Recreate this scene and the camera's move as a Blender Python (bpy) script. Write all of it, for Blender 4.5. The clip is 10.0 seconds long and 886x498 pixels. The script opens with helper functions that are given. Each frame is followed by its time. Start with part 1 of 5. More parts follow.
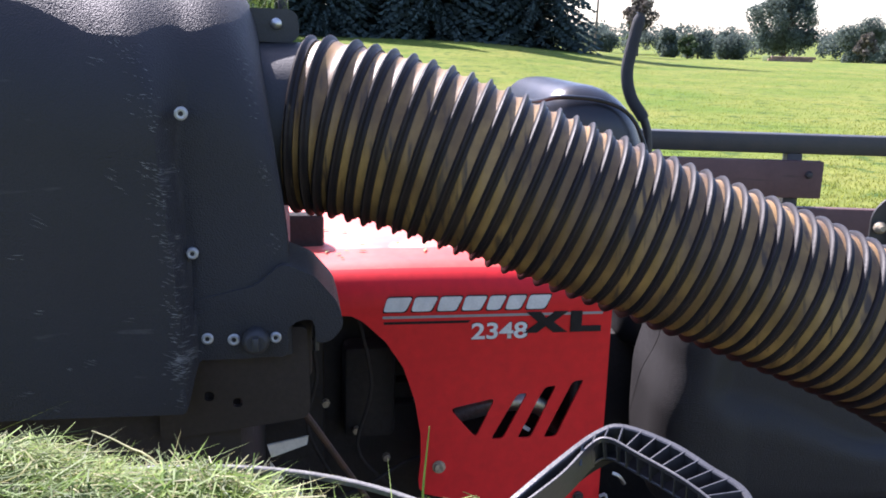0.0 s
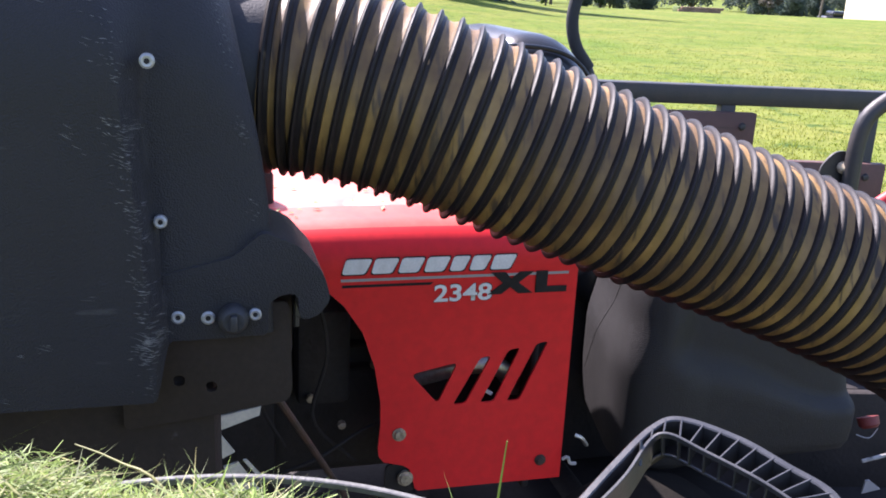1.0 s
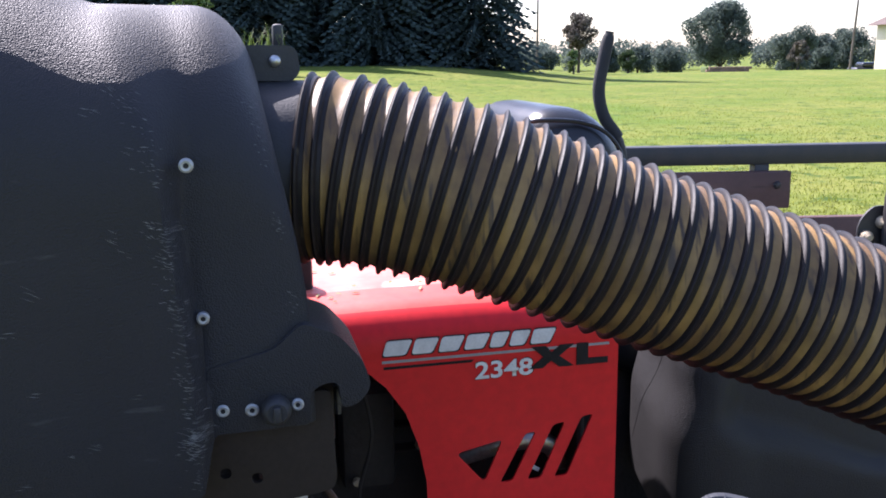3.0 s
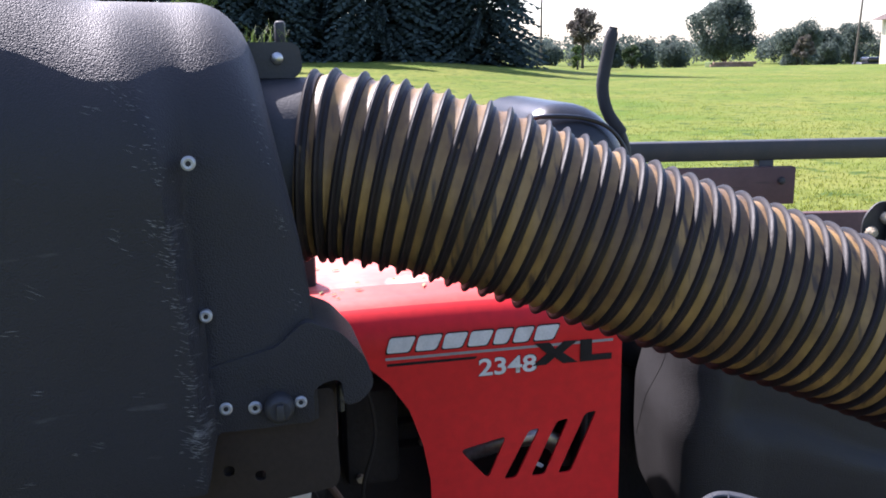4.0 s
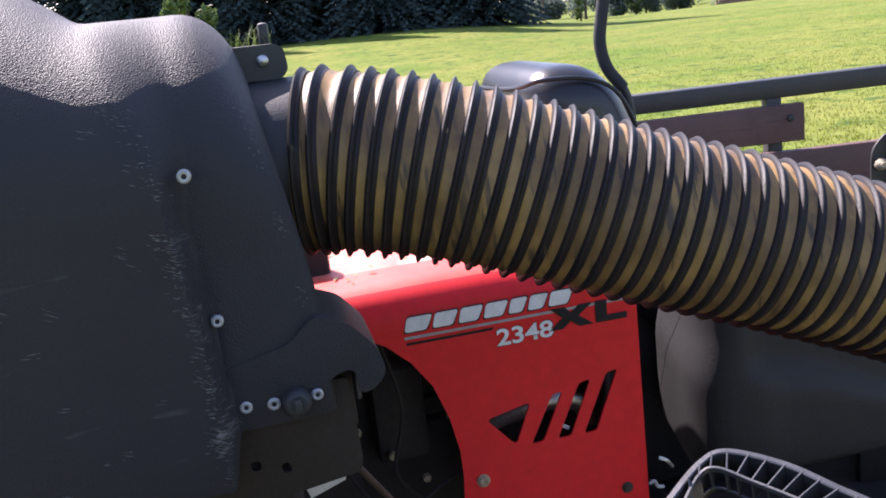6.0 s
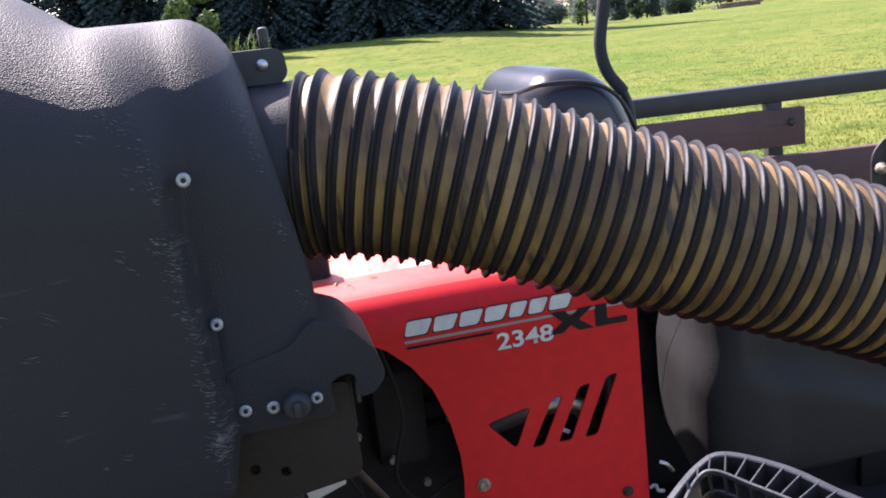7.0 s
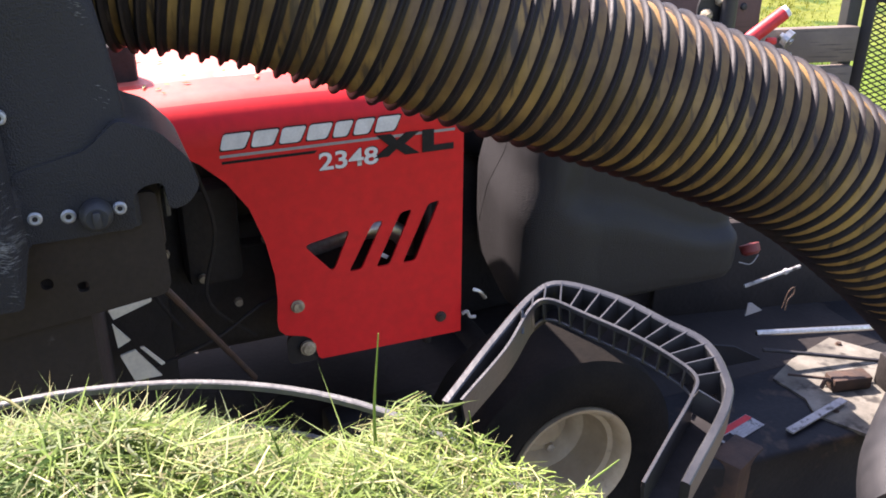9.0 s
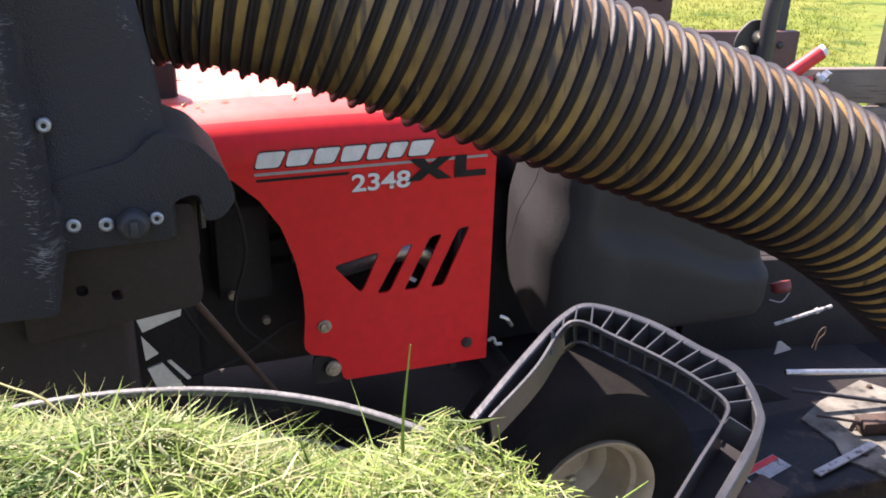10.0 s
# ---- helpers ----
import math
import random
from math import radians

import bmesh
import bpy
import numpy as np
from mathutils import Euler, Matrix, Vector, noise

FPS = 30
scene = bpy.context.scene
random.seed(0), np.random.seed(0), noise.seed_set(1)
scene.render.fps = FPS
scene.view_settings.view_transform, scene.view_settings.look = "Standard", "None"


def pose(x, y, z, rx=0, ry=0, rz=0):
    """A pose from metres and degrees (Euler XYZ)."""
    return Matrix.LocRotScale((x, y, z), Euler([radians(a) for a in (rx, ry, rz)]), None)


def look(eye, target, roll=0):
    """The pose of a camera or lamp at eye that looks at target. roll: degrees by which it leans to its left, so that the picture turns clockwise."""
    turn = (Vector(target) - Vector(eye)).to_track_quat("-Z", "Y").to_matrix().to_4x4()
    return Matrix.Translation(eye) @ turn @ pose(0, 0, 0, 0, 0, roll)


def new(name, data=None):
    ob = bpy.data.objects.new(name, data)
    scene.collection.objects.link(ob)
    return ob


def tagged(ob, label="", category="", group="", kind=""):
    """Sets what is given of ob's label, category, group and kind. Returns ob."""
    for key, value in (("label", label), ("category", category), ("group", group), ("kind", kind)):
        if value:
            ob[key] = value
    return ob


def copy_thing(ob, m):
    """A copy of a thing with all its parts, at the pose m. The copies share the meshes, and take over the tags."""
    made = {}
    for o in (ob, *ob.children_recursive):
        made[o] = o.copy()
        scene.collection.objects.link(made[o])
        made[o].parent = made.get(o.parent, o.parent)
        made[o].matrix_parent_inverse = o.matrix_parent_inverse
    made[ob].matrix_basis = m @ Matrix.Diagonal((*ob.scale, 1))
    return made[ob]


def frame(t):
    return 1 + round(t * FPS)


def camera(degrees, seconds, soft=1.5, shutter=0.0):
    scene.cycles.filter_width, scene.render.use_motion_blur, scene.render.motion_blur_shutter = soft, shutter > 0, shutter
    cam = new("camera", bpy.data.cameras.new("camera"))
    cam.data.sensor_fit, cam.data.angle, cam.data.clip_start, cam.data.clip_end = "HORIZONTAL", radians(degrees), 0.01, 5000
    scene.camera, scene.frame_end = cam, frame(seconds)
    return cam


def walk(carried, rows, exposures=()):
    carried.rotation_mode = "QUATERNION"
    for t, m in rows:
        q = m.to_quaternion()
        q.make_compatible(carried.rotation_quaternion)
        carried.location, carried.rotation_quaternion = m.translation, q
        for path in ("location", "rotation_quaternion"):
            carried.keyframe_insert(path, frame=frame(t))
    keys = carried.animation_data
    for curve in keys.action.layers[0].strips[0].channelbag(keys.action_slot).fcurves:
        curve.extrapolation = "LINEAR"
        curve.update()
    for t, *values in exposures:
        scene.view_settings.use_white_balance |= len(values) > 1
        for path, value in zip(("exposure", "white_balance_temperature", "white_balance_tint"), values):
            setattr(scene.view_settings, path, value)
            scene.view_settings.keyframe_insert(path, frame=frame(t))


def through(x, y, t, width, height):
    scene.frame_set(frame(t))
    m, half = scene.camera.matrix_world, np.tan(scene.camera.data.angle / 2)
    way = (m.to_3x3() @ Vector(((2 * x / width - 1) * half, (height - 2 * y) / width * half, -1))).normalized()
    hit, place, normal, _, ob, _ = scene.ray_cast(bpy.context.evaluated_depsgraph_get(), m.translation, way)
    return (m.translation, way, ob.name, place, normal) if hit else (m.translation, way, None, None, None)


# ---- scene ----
cam = camera(51.7, 10.0, soft=1.8)
EXPOSURE = 1.60
PATH = [
    (0, (0.004, 0.092, 1.525), (-0.045, 2.036, 1.058), 1.6),
    (0.5, (-0.068, 0.159, 1.522), (0.017, 2.075, 0.955), 2.3),
    (1, (-0.065, 0.169, 1.518), (0.076, 2.081, 0.95), 2.7),
    (1.5, (-0.064, 0.161, 1.518), (-0.008, 2.095, 1.01), 2.5),
    (2, (-0.065, 0.161, 1.524), (0.03, 2.111, 1.088), 1.0),
    (2.5, (-0.062, 0.158, 1.529), (0.008, 2.113, 1.112), -0.4),
    (4, (-0.06, 0.16, 1.531), (-0.016, 2.114, 1.105), -1.0),
    (4.5, (-0.055, 0.16, 1.535), (0.019, 2.103, 1.066), -2.7),
    (5, (-0.043, 0.147, 1.546), (-0.009, 2.088, 1.062), -5.6),
    (5.5, (-0.04, 0.146, 1.548), (-0.044, 2.083, 1.052), -6.7),
    (7, (-0.038, 0.145, 1.547), (-0.049, 2.086, 1.063), -6.9),
    (7.5, (-0.037, 0.142, 1.549), (-0.042, 2.083, 1.067), -6.9),
    (8, (-0.040, 0.165, 1.543), (0.121, 2.070, 0.953), -5.5),
    (8.5, (-0.042, 0.189, 1.531), (0.279, 2.003, 0.754), -2.3),
    (9, (-0.046, 0.192, 1.523), (0.304, 1.964, 0.664), 0.4),
    (9.5, (-0.048, 0.191, 1.519), (0.301, 1.979, 0.692), 1.6),
    (10, (-0.050, 0.188, 1.518), (0.246, 1.997, 0.716), 1.7),
]
walk(cam, [(t, look(eye, target, roll)) for t, eye, target, roll in PATH], [(0, EXPOSURE + 0.12, 5950, 27), (0.5, EXPOSURE - 0.12, 6000, 28), (1, EXPOSURE + 0.26, 6100, 27), (2, EXPOSURE + 0.03, 5950, 26), (4, EXPOSURE, 5950, 26), (5.5, EXPOSURE + 0.06, 6250, 28), (7.4, EXPOSURE + 0.08, 6250, 28), (8, EXPOSURE - 0.02, 6300, 28), (8.6, EXPOSURE + 0.42, 6700, 27), (10, EXPOSURE + 0.36, 6700, 27)])

# ---- world and sun ----
SUN = Vector((-0.42, 0.52, 0.78)).normalized()
world = bpy.data.worlds.new("world")
scene.world = world
world.use_nodes = True
wn = world.node_tree
sky = wn.nodes.new("ShaderNodeTexSky")
sky.sky_type, sky.sun_disc = "NISHITA", False
sky.sun_elevation = math.asin(SUN.z)
sky.sun_rotation = math.atan2(SUN.x, SUN.y)
sky.dust_density, sky.ozone_density = 1.2, 1.5
wn.links.new(sky.outputs["Color"], wn.nodes["Background"].inputs["Color"])
wn.nodes["Background"].inputs["Strength"].default_value = 0.125
sun = new("sun", bpy.data.lights.new("sun", "SUN"))
sun.data.energy, sun.data.angle, sun.data.color = 5.0, radians(0.55), (1.0, 0.95, 0.86)
sun.matrix_world = look(SUN * 30, (0, 0, 0))

# ---- materials ----


def mat(name, base, rough=0.6, metal=0.0, other=None, scale=8.0, mix=0.5, fine=120.0, bump=0.15, spec=0.5,
        vary=0.0, island=0.0, wear=None, wear_scale=20.0, wear_at=0.62, wear_stretch=(1, 1, 1), coat=0.0, through=0.0, rough_to=None, sheen=0.0, grain=3.0):
    m = bpy.data.materials.new(name)
    m.use_nodes = True
    t = m.node_tree
    n, ln = t.nodes, t.links
    b = n["Principled BSDF"]
    co = n.new("ShaderNodeTexCoord")

    def tex(s, detail=4.0, stretch=None):
        x = n.new("ShaderNodeTexNoise")
        x.inputs["Scale"].default_value, x.inputs["Detail"].default_value = s, detail
        if stretch:
            mp = n.new("ShaderNodeMapping")
            mp.inputs["Scale"].default_value = stretch
            ln.new(co.outputs["Object"], mp.inputs["Vector"])
            ln.new(mp.outputs["Vector"], x.inputs["Vector"])
        else:
            ln.new(co.outputs["Object"], x.inputs["Vector"])
        return x.outputs["Fac"]

    def ramp(v, lo, hi):
        x = n.new("ShaderNodeMapRange")
        x.inputs["From Min"].default_value, x.inputs["From Max"].default_value = lo, hi
        ln.new(v, x.inputs["Value"])
        return x.outputs["Result"]

    def blend(f, a, c):
        x = n.new("ShaderNodeMix")
        x.data_type = "RGBA"
        for k, v in ((0, f), (6, a), (7, c)):
            if isinstance(v, (tuple, list)):
                x.inputs[k].default_value = (*v, 1) if len(v) == 3 else v
            else:
                ln.new(v, x.inputs[k])
        return x.outputs[2]

    other = other or tuple(c * 0.7 for c in base)
    big, small = tex(scale), tex(fine, grain)
    f = n.new("ShaderNodeMath")
    f.operation = "MULTIPLY"
    ln.new(ramp(big, 0.35, 0.68), f.inputs[0])
    f.inputs[1].default_value = mix * 2
    colour = blend(f.outputs[0], base, other)
    g = n.new("ShaderNodeMath")
    g.operation = "MULTIPLY"
    ln.new(ramp(small, 0.3, 0.75), g.inputs[0])
    g.inputs[1].default_value = 0.45
    colour = blend(g.outputs[0], colour, tuple(c * 0.62 for c in base))
    if wear:
        w = ramp(tex(wear_scale, 6.0, wear_stretch), wear_at, wear_at + 0.1)
        colour = blend(w, colour, wear)
    if vary or island:
        src = n.new("ShaderNodeNewGeometry").outputs["Random Per Island"] if island else n.new("ShaderNodeObjectInfo").outputs["Random"]
        h = n.new("ShaderNodeHueSaturation")
        r = n.new("ShaderNodeMapRange")
        a = island or vary
        r.inputs["To Min"].default_value, r.inputs["To Max"].default_value = 1 - a, 1 + a
        ln.new(src, r.inputs["Value"])
        ln.new(r.outputs["Result"], h.inputs["Value"])
        ln.new(colour, h.inputs["Color"])
        colour = h.outputs["Color"]
    ln.new(colour, b.inputs["Base Color"])
    b.inputs["Metallic"].default_value = metal
    b.inputs["Specular IOR Level"].default_value = spec
    b.inputs["Coat Weight"].default_value = coat
    b.inputs["Coat Roughness"].default_value = 0.12
    b.inputs["Sheen Weight"].default_value, b.inputs["Sheen Roughness"].default_value = sheen, 0.45
    rr = n.new("ShaderNodeMapRange")
    rr.inputs["To Min"].default_value, rr.inputs["To Max"].default_value = rough, rough_to if rough_to is not None else min(1.0, rough + 0.18)
    ln.new(big, rr.inputs["Value"])
    ln.new(rr.outputs["Result"], b.inputs["Roughness"])
    if bump:
        bp = n.new("ShaderNodeBump")
        bp.inputs["Strength"].default_value, bp.inputs["Distance"].default_value = bump, 0.004
        ln.new(small, bp.inputs["Height"])
        ln.new(bp.outputs["Normal"], b.inputs["Normal"])
    if through:
        tr = n.new("ShaderNodeBsdfTranslucent")
        ln.new(colour, tr.inputs["Color"])
        ms = n.new("ShaderNodeMixShader")
        ms.inputs[0].default_value = through
        ln.new(b.outputs[0], ms.inputs[1])
        ln.new(tr.outputs[0], ms.inputs[2])
        ln.new(ms.outputs[0], n["Material Output"].inputs["Surface"])
    return m


PLASTIC = mat("hopper_plastic", (0.0092, 0.0084, 0.0108), 0.58, other=(0.0140, 0.0128, 0.0150), scale=14, fine=850, bump=0.30, spec=0.40, sheen=0.05, grain=0.0, rough_to=0.72,
              wear=(0.045, 0.044, 0.044), wear_scale=30, wear_at=0.69, wear_stretch=(0.6, 1, 2.6))
SCUFF = mat("scuffed_plastic", (0.19, 0.185, 0.18), 0.8, other=(0.045, 0.044, 0.043), scale=60, fine=300, bump=0.4)
DARK = mat("dark_plastic", (0.015, 0.015, 0.017), 0.5, other=(0.030, 0.029, 0.030), scale=20, fine=420, bump=0.12,
           wear=(0.10, 0.10, 0.10), wear_scale=38, wear_at=0.69)
TANK = mat("tank_plastic", (0.0150, 0.0138, 0.0142), 0.52, other=(0.020, 0.0184, 0.0186), scale=9, fine=520, bump=0.45, spec=0.34)
PLATE = mat("painted_plate", (0.024, 0.0170, 0.0125), 0.7, other=(0.033, 0.024, 0.018), scale=12, fine=200, bump=0.15, spec=0.25,
            wear=(0.12, 0.11, 0.10), wear_scale=30, wear_at=0.70)
RED = mat("red_paint", (0.70, 0.013, 0.016), 0.48, other=(0.64, 0.010, 0.013), scale=5, mix=0.3, fine=60, bump=0.02, spec=0.3,
          wear=(0.44, 0.02, 0.02), wear_scale=70, wear_at=0.74, rough_to=0.56)
# dusty red of the cover top; the sun's glare is painted in as pale pink
DUSTY_GLARE = mat("dusty_red_with_glare", (0.72, 0.125, 0.085), 0.45, other=(0.76, 0.27, 0.19), scale=7, mix=0.5, fine=60, bump=0.03, spec=0.5,
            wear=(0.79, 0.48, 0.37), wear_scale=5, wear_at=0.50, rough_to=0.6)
# in-between red that paints the glare fading out over the bend
BEND_GLARE = mat("red_with_soft_glare", (0.72, 0.060, 0.040), 0.44, other=(0.70, 0.10, 0.065), scale=9, mix=0.5, fine=60, bump=0.02, spec=0.4, rough_to=0.58)
AMBER = mat("hose_wall", (0.300, 0.178, 0.056), 0.44, other=(0.120, 0.066, 0.026), scale=17, mix=0.65, fine=150, bump=0.12, spec=0.35,
            wear=(0.060, 0.038, 0.022), wear_scale=26, wear_at=0.57, wear_stretch=(5.0, 0.7, 0.7), rough_to=0.58, through=0.03)
CORD = mat("hose_cord", (0.011, 0.0095, 0.0115), 0.42, other=(0.026, 0.020, 0.017), scale=22, fine=140, bump=0.1, spec=0.15,
           wear=(0.11, 0.085, 0.055), wear_scale=40, wear_at=0.69, wear_stretch=(4, 0.8, 0.8))
BLACKSTEEL = mat("black_steel", (0.016, 0.016, 0.018), 0.45, other=(0.035, 0.028, 0.024), scale=18, fine=150, bump=0.1)
ENGINE = mat("engine_black", (0.021, 0.0180, 0.0170), 0.65, other=(0.034, 0.028, 0.025), scale=14, fine=110, bump=0.3, spec=0.25)
ZINC = mat("zinc", (0.62, 0.61, 0.58), 0.35, 1.0, other=(0.45, 0.42, 0.37), scale=160, fine=500, bump=0.05)
ALU = mat("rivet_aluminium", (0.33, 0.33, 0.33), 0.45, 0.6, other=(0.42, 0.42, 0.42), scale=200, fine=600, bump=0.05)
VINYL = mat("seat_vinyl", (0.013, 0.013, 0.014), 0.24, spec=0.4, other=(0.019, 0.019, 0.020), scale=12, fine=420, bump=0.15)
FOAM = mat("grip_foam", (0.020, 0.020, 0.021), 0.75, other=(0.030, 0.030, 0.030), scale=40, fine=500, bump=0.4)
RUBBER = mat("tyre_rubber", (0.010, 0.0090, 0.008), 0.88, spec=0.1, other=(0.018, 0.015, 0.012), scale=16, fine=160, bump=0.3)
CREAM = mat("cream_rim", (0.42, 0.33, 0.21), 0.55, other=(0.27, 0.20, 0.12), scale=14, fine=120, bump=0.1,
            wear=(0.16, 0.12, 0.08), wear_scale=30, wear_at=0.64)
WHITE = mat("white_print", (0.72, 0.72, 0.72), 0.45, other=(0.60, 0.60, 0.60), scale=50, fine=300, bump=0.0)
# bright cream that paints sunlit ground showing through a gap
SUNLIT_GAP = mat("sunlit_gap_cream", (0.80, 0.74, 0.62), 0.5, other=(0.68, 0.62, 0.50), scale=20, fine=200, bump=0.05)
GREY = mat("grey_print", (0.32, 0.31, 0.31), 0.4, other=(0.26, 0.25, 0.25), scale=50, fine=300, bump=0.0)
INK = mat("black_print", (0.016, 0.014, 0.014), 0.6, spec=0.15, other=(0.028, 0.026, 0.026), scale=50, fine=300, bump=0.0)
WORN = mat("worn_label", (0.36, 0.35, 0.34), 0.5, other=(0.26, 0.25, 0.24), scale=60, fine=300, bump=0.1, wear=(0.06, 0.055, 0.05), wear_scale=70, wear_at=0.56)
REDINK = mat("red_print", (0.62, 0.02, 0.025), 0.45, scale=50, fine=300, bump=0.0)
BIN = mat("bin_plastic", (0.020, 0.022, 0.022), 0.45, other=(0.030, 0.033, 0.031), scale=10, fine=200, bump=0.15)
LIP = mat("bin_rim_plastic", (0.085, 0.085, 0.082), 0.36, other=(0.13, 0.13, 0.12), scale=40, fine=260, bump=0.2)
HANDLE = mat("handle_plastic", (0.022, 0.022, 0.023), 0.30, spec=0.6, other=(0.040, 0.040, 0.040), scale=50, fine=420, bump=0.06)
CLIPPINGS = mat("grass_clippings", (0.190, 0.262, 0.044), 0.5, other=(0.085, 0.155, 0.022), scale=16, mix=0.5, fine=60, bump=0.0, island=0.5, through=0.35)
STRAW = mat("dry_clippings", (0.36, 0.33, 0.14), 0.5, other=(0.26, 0.27, 0.09), scale=20, fine=60, bump=0.0, island=0.35, through=0.3)
MULCH = mat("clippings_below", (0.10, 0.14, 0.03), 0.8, other=(0.05, 0.08, 0.02), scale=40, fine=160, bump=1.0)
STAINED = mat("stained_board", (0.105, 0.050, 0.042), 0.6, other=(0.070, 0.033, 0.028), scale=5, fine=60, bump=0.2,
              wear=(0.05, 0.025, 0.02), wear_scale=12, wear_at=0.6, wear_stretch=(0.4, 1, 8), vary=0.12)
GREYBOARD = mat("weathered_board", (0.235, 0.185, 0.145), 0.75, other=(0.14, 0.11, 0.09), scale=5, fine=70, bump=0.3,
                wear=(0.07, 0.055, 0.045), wear_scale=14, wear_at=0.6, wear_stretch=(0.4, 1, 8), vary=0.12)
# dusty deck steel, made paler to paint the sunlight falling on it
SUNLIT_DUST = mat("sunlit_dusty_steel", (0.20, 0.185, 0.15), 0.7, other=(0.075, 0.07, 0.055), scale=16, mix=0.6, fine=160, bump=0.3,
           wear=(0.04, 0.036, 0.03), wear_scale=26, wear_at=0.55)
OLDRED = mat("faded_red_plastic", (0.16, 0.02, 0.018), 0.5, scale=40, fine=200, bump=0.1)
DECKSTEEL = mat("dusty_deck", (0.010, 0.010, 0.012), 0.5, other=(0.021, 0.020, 0.020), scale=9, fine=120, bump=0.15, spec=0.2,
                wear=(0.05, 0.035, 0.025), wear_scale=22, wear_at=0.6)
RUST = mat("rusty_steel", (0.075, 0.040, 0.024), 0.7, other=(0.03, 0.022, 0.018), scale=26, fine=160, bump=0.3)
GOLD = mat("dirty_nut", (0.44, 0.37, 0.25), 0.55, 0.3, other=(0.16, 0.12, 0.08), scale=120, fine=300, bump=0.3)
BUSH = mat("bush_leaves", (0.060, 0.088, 0.040), 0.7, spec=0.15, other=(0.040, 0.062, 0.028), scale=0.9, fine=6, bump=0.0, island=0.3, through=0.3)
# far foliage, lightened and blued so the colour carries the distance haze
HAZY_LEAF = mat("leaves", (0.118, 0.150, 0.125), 0.7, spec=0.15, other=(0.092, 0.120, 0.100), scale=0.7, fine=6, bump=0.0, island=0.22, through=0.55)
HEDGE = mat("light_leaves", (0.10, 0.15, 0.040), 0.6, other=(0.07, 0.11, 0.03), scale=0.7, fine=6, bump=0.0, island=0.4, through=0.25)
# spruce green with the air's haze mixed in as a bluish lift
HAZY_NEEDLE = mat("hazy_spruce_needles", (0.064, 0.092, 0.084), 0.8, spec=0.12, other=(0.044, 0.066, 0.060), scale=0.6, fine=6, bump=0.0, island=0.4, through=0.25)
PURPLE = mat("dark_leaves", (0.150, 0.138, 0.110), 0.7, spec=0.15, other=(0.100, 0.085, 0.075), scale=1.2, fine=6, bump=0.0, island=0.4, through=0.35)
BARK = mat("bark", (0.07, 0.055, 0.042), 0.85, scale=4, fine=30, bump=0.4)
POLE = mat("pole_wood", (0.16, 0.13, 0.10), 0.8, scale=3, fine=30, bump=0.2)
SIDING = mat("cream_siding", (0.68, 0.61, 0.44), 0.6, other=(0.60, 0.54, 0.39), scale=1.0, fine=12, bump=0.05)
SHINGLE = mat("brown_shingle", (0.12, 0.085, 0.07), 0.85, scale=2, fine=14, bump=0.3)
BRICK = mat("bed_block", (0.27, 0.17, 0.12), 0.8, other=(0.20, 0.12, 0.09), scale=3, fine=20, bump=0.2, vary=0.2)
CARPAINT = mat("dark_car_paint", (0.02, 0.02, 0.024), 0.25, scale=2, fine=30, bump=0.0)
SMOKEGLASS = mat("car_glass", (0.02, 0.024, 0.03), 0.08, scale=2, fine=30, bump=0.0)
BLADE = mat("lawn_blades", (0.140, 0.200, 0.024), 0.6, spec=0.1, other=(0.215, 0.215, 0.034), scale=0.6, fine=4, bump=0.0, island=0.45, through=0.35)


def lawn_material():
    m = mat("lawn", (0.094, 0.140, 0.022), 0.9, other=(0.165, 0.174, 0.042), scale=0.30, mix=0.6, fine=5.0, bump=0.9, spec=0.06,
            wear=(0.048, 0.080, 0.018), wear_scale=2.2, wear_at=0.55)
    m.node_tree.nodes["Bump"].inputs["Distance"].default_value = 0.06
    return m


LAWN = lawn_material()

# ---- mesh helpers ----
BASES = {}


def thing(name, base, label, category, group="", kind=""):
    ob = new(name)
    ob.empty_display_size = 0.05
    ob.location = base
    BASES[ob.name] = Vector(base)
    return tagged(ob, label, category, group, kind)


def link(name, bm, material, parent=None, label="", smooth=True, at=None):
    """One mesh object from a bmesh in world metres."""
    base = BASES[parent.name] if parent else Vector(at or (0, 0, 0))
    bm.transform(Matrix.Translation(-base))
    bmesh.ops.recalc_face_normals(bm, faces=bm.faces)
    me = bpy.data.meshes.new(name)
    bm.to_mesh(me)
    bm.free()
    for m in material if isinstance(material, (list, tuple)) else [material]:
        me.materials.append(m)
    if smooth:
        me.shade_smooth()
        me.set_sharp_from_angle(angle=radians(38))
    ob = new(name, me)
    if parent:
        ob.parent = parent
    else:
        ob.location = base
    BASES[ob.name] = base
    return tagged(ob, label)


part = link


def rbox(bm, lo, hi, r=0.004, seg=2, m=None):
    """A box between two corners with rounded edges."""
    lo, hi = Vector(lo), Vector(hi)
    geo = bmesh.ops.create_cube(bm, size=1.0)["verts"]
    size, mid = hi - lo, (hi + lo) / 2
    for v in geo:
        v.co = Vector((v.co.x * size.x, v.co.y * size.y, v.co.z * size.z)) + mid
    keep = set(bm.verts) - set(geo)
    if r:
        edges = list({e for v in geo for e in v.link_edges})
        bmesh.ops.bevel(bm, geom=edges, offset=r, segments=seg, profile=0.5, affect="EDGES")
    if m:
        for v in bm.verts:
            if v not in keep:
                v.co = m @ v.co
    return bm


def box(lo, hi, r=0.004, seg=2, m=None):
    return rbox(bmesh.new(), lo, hi, r, seg, m)


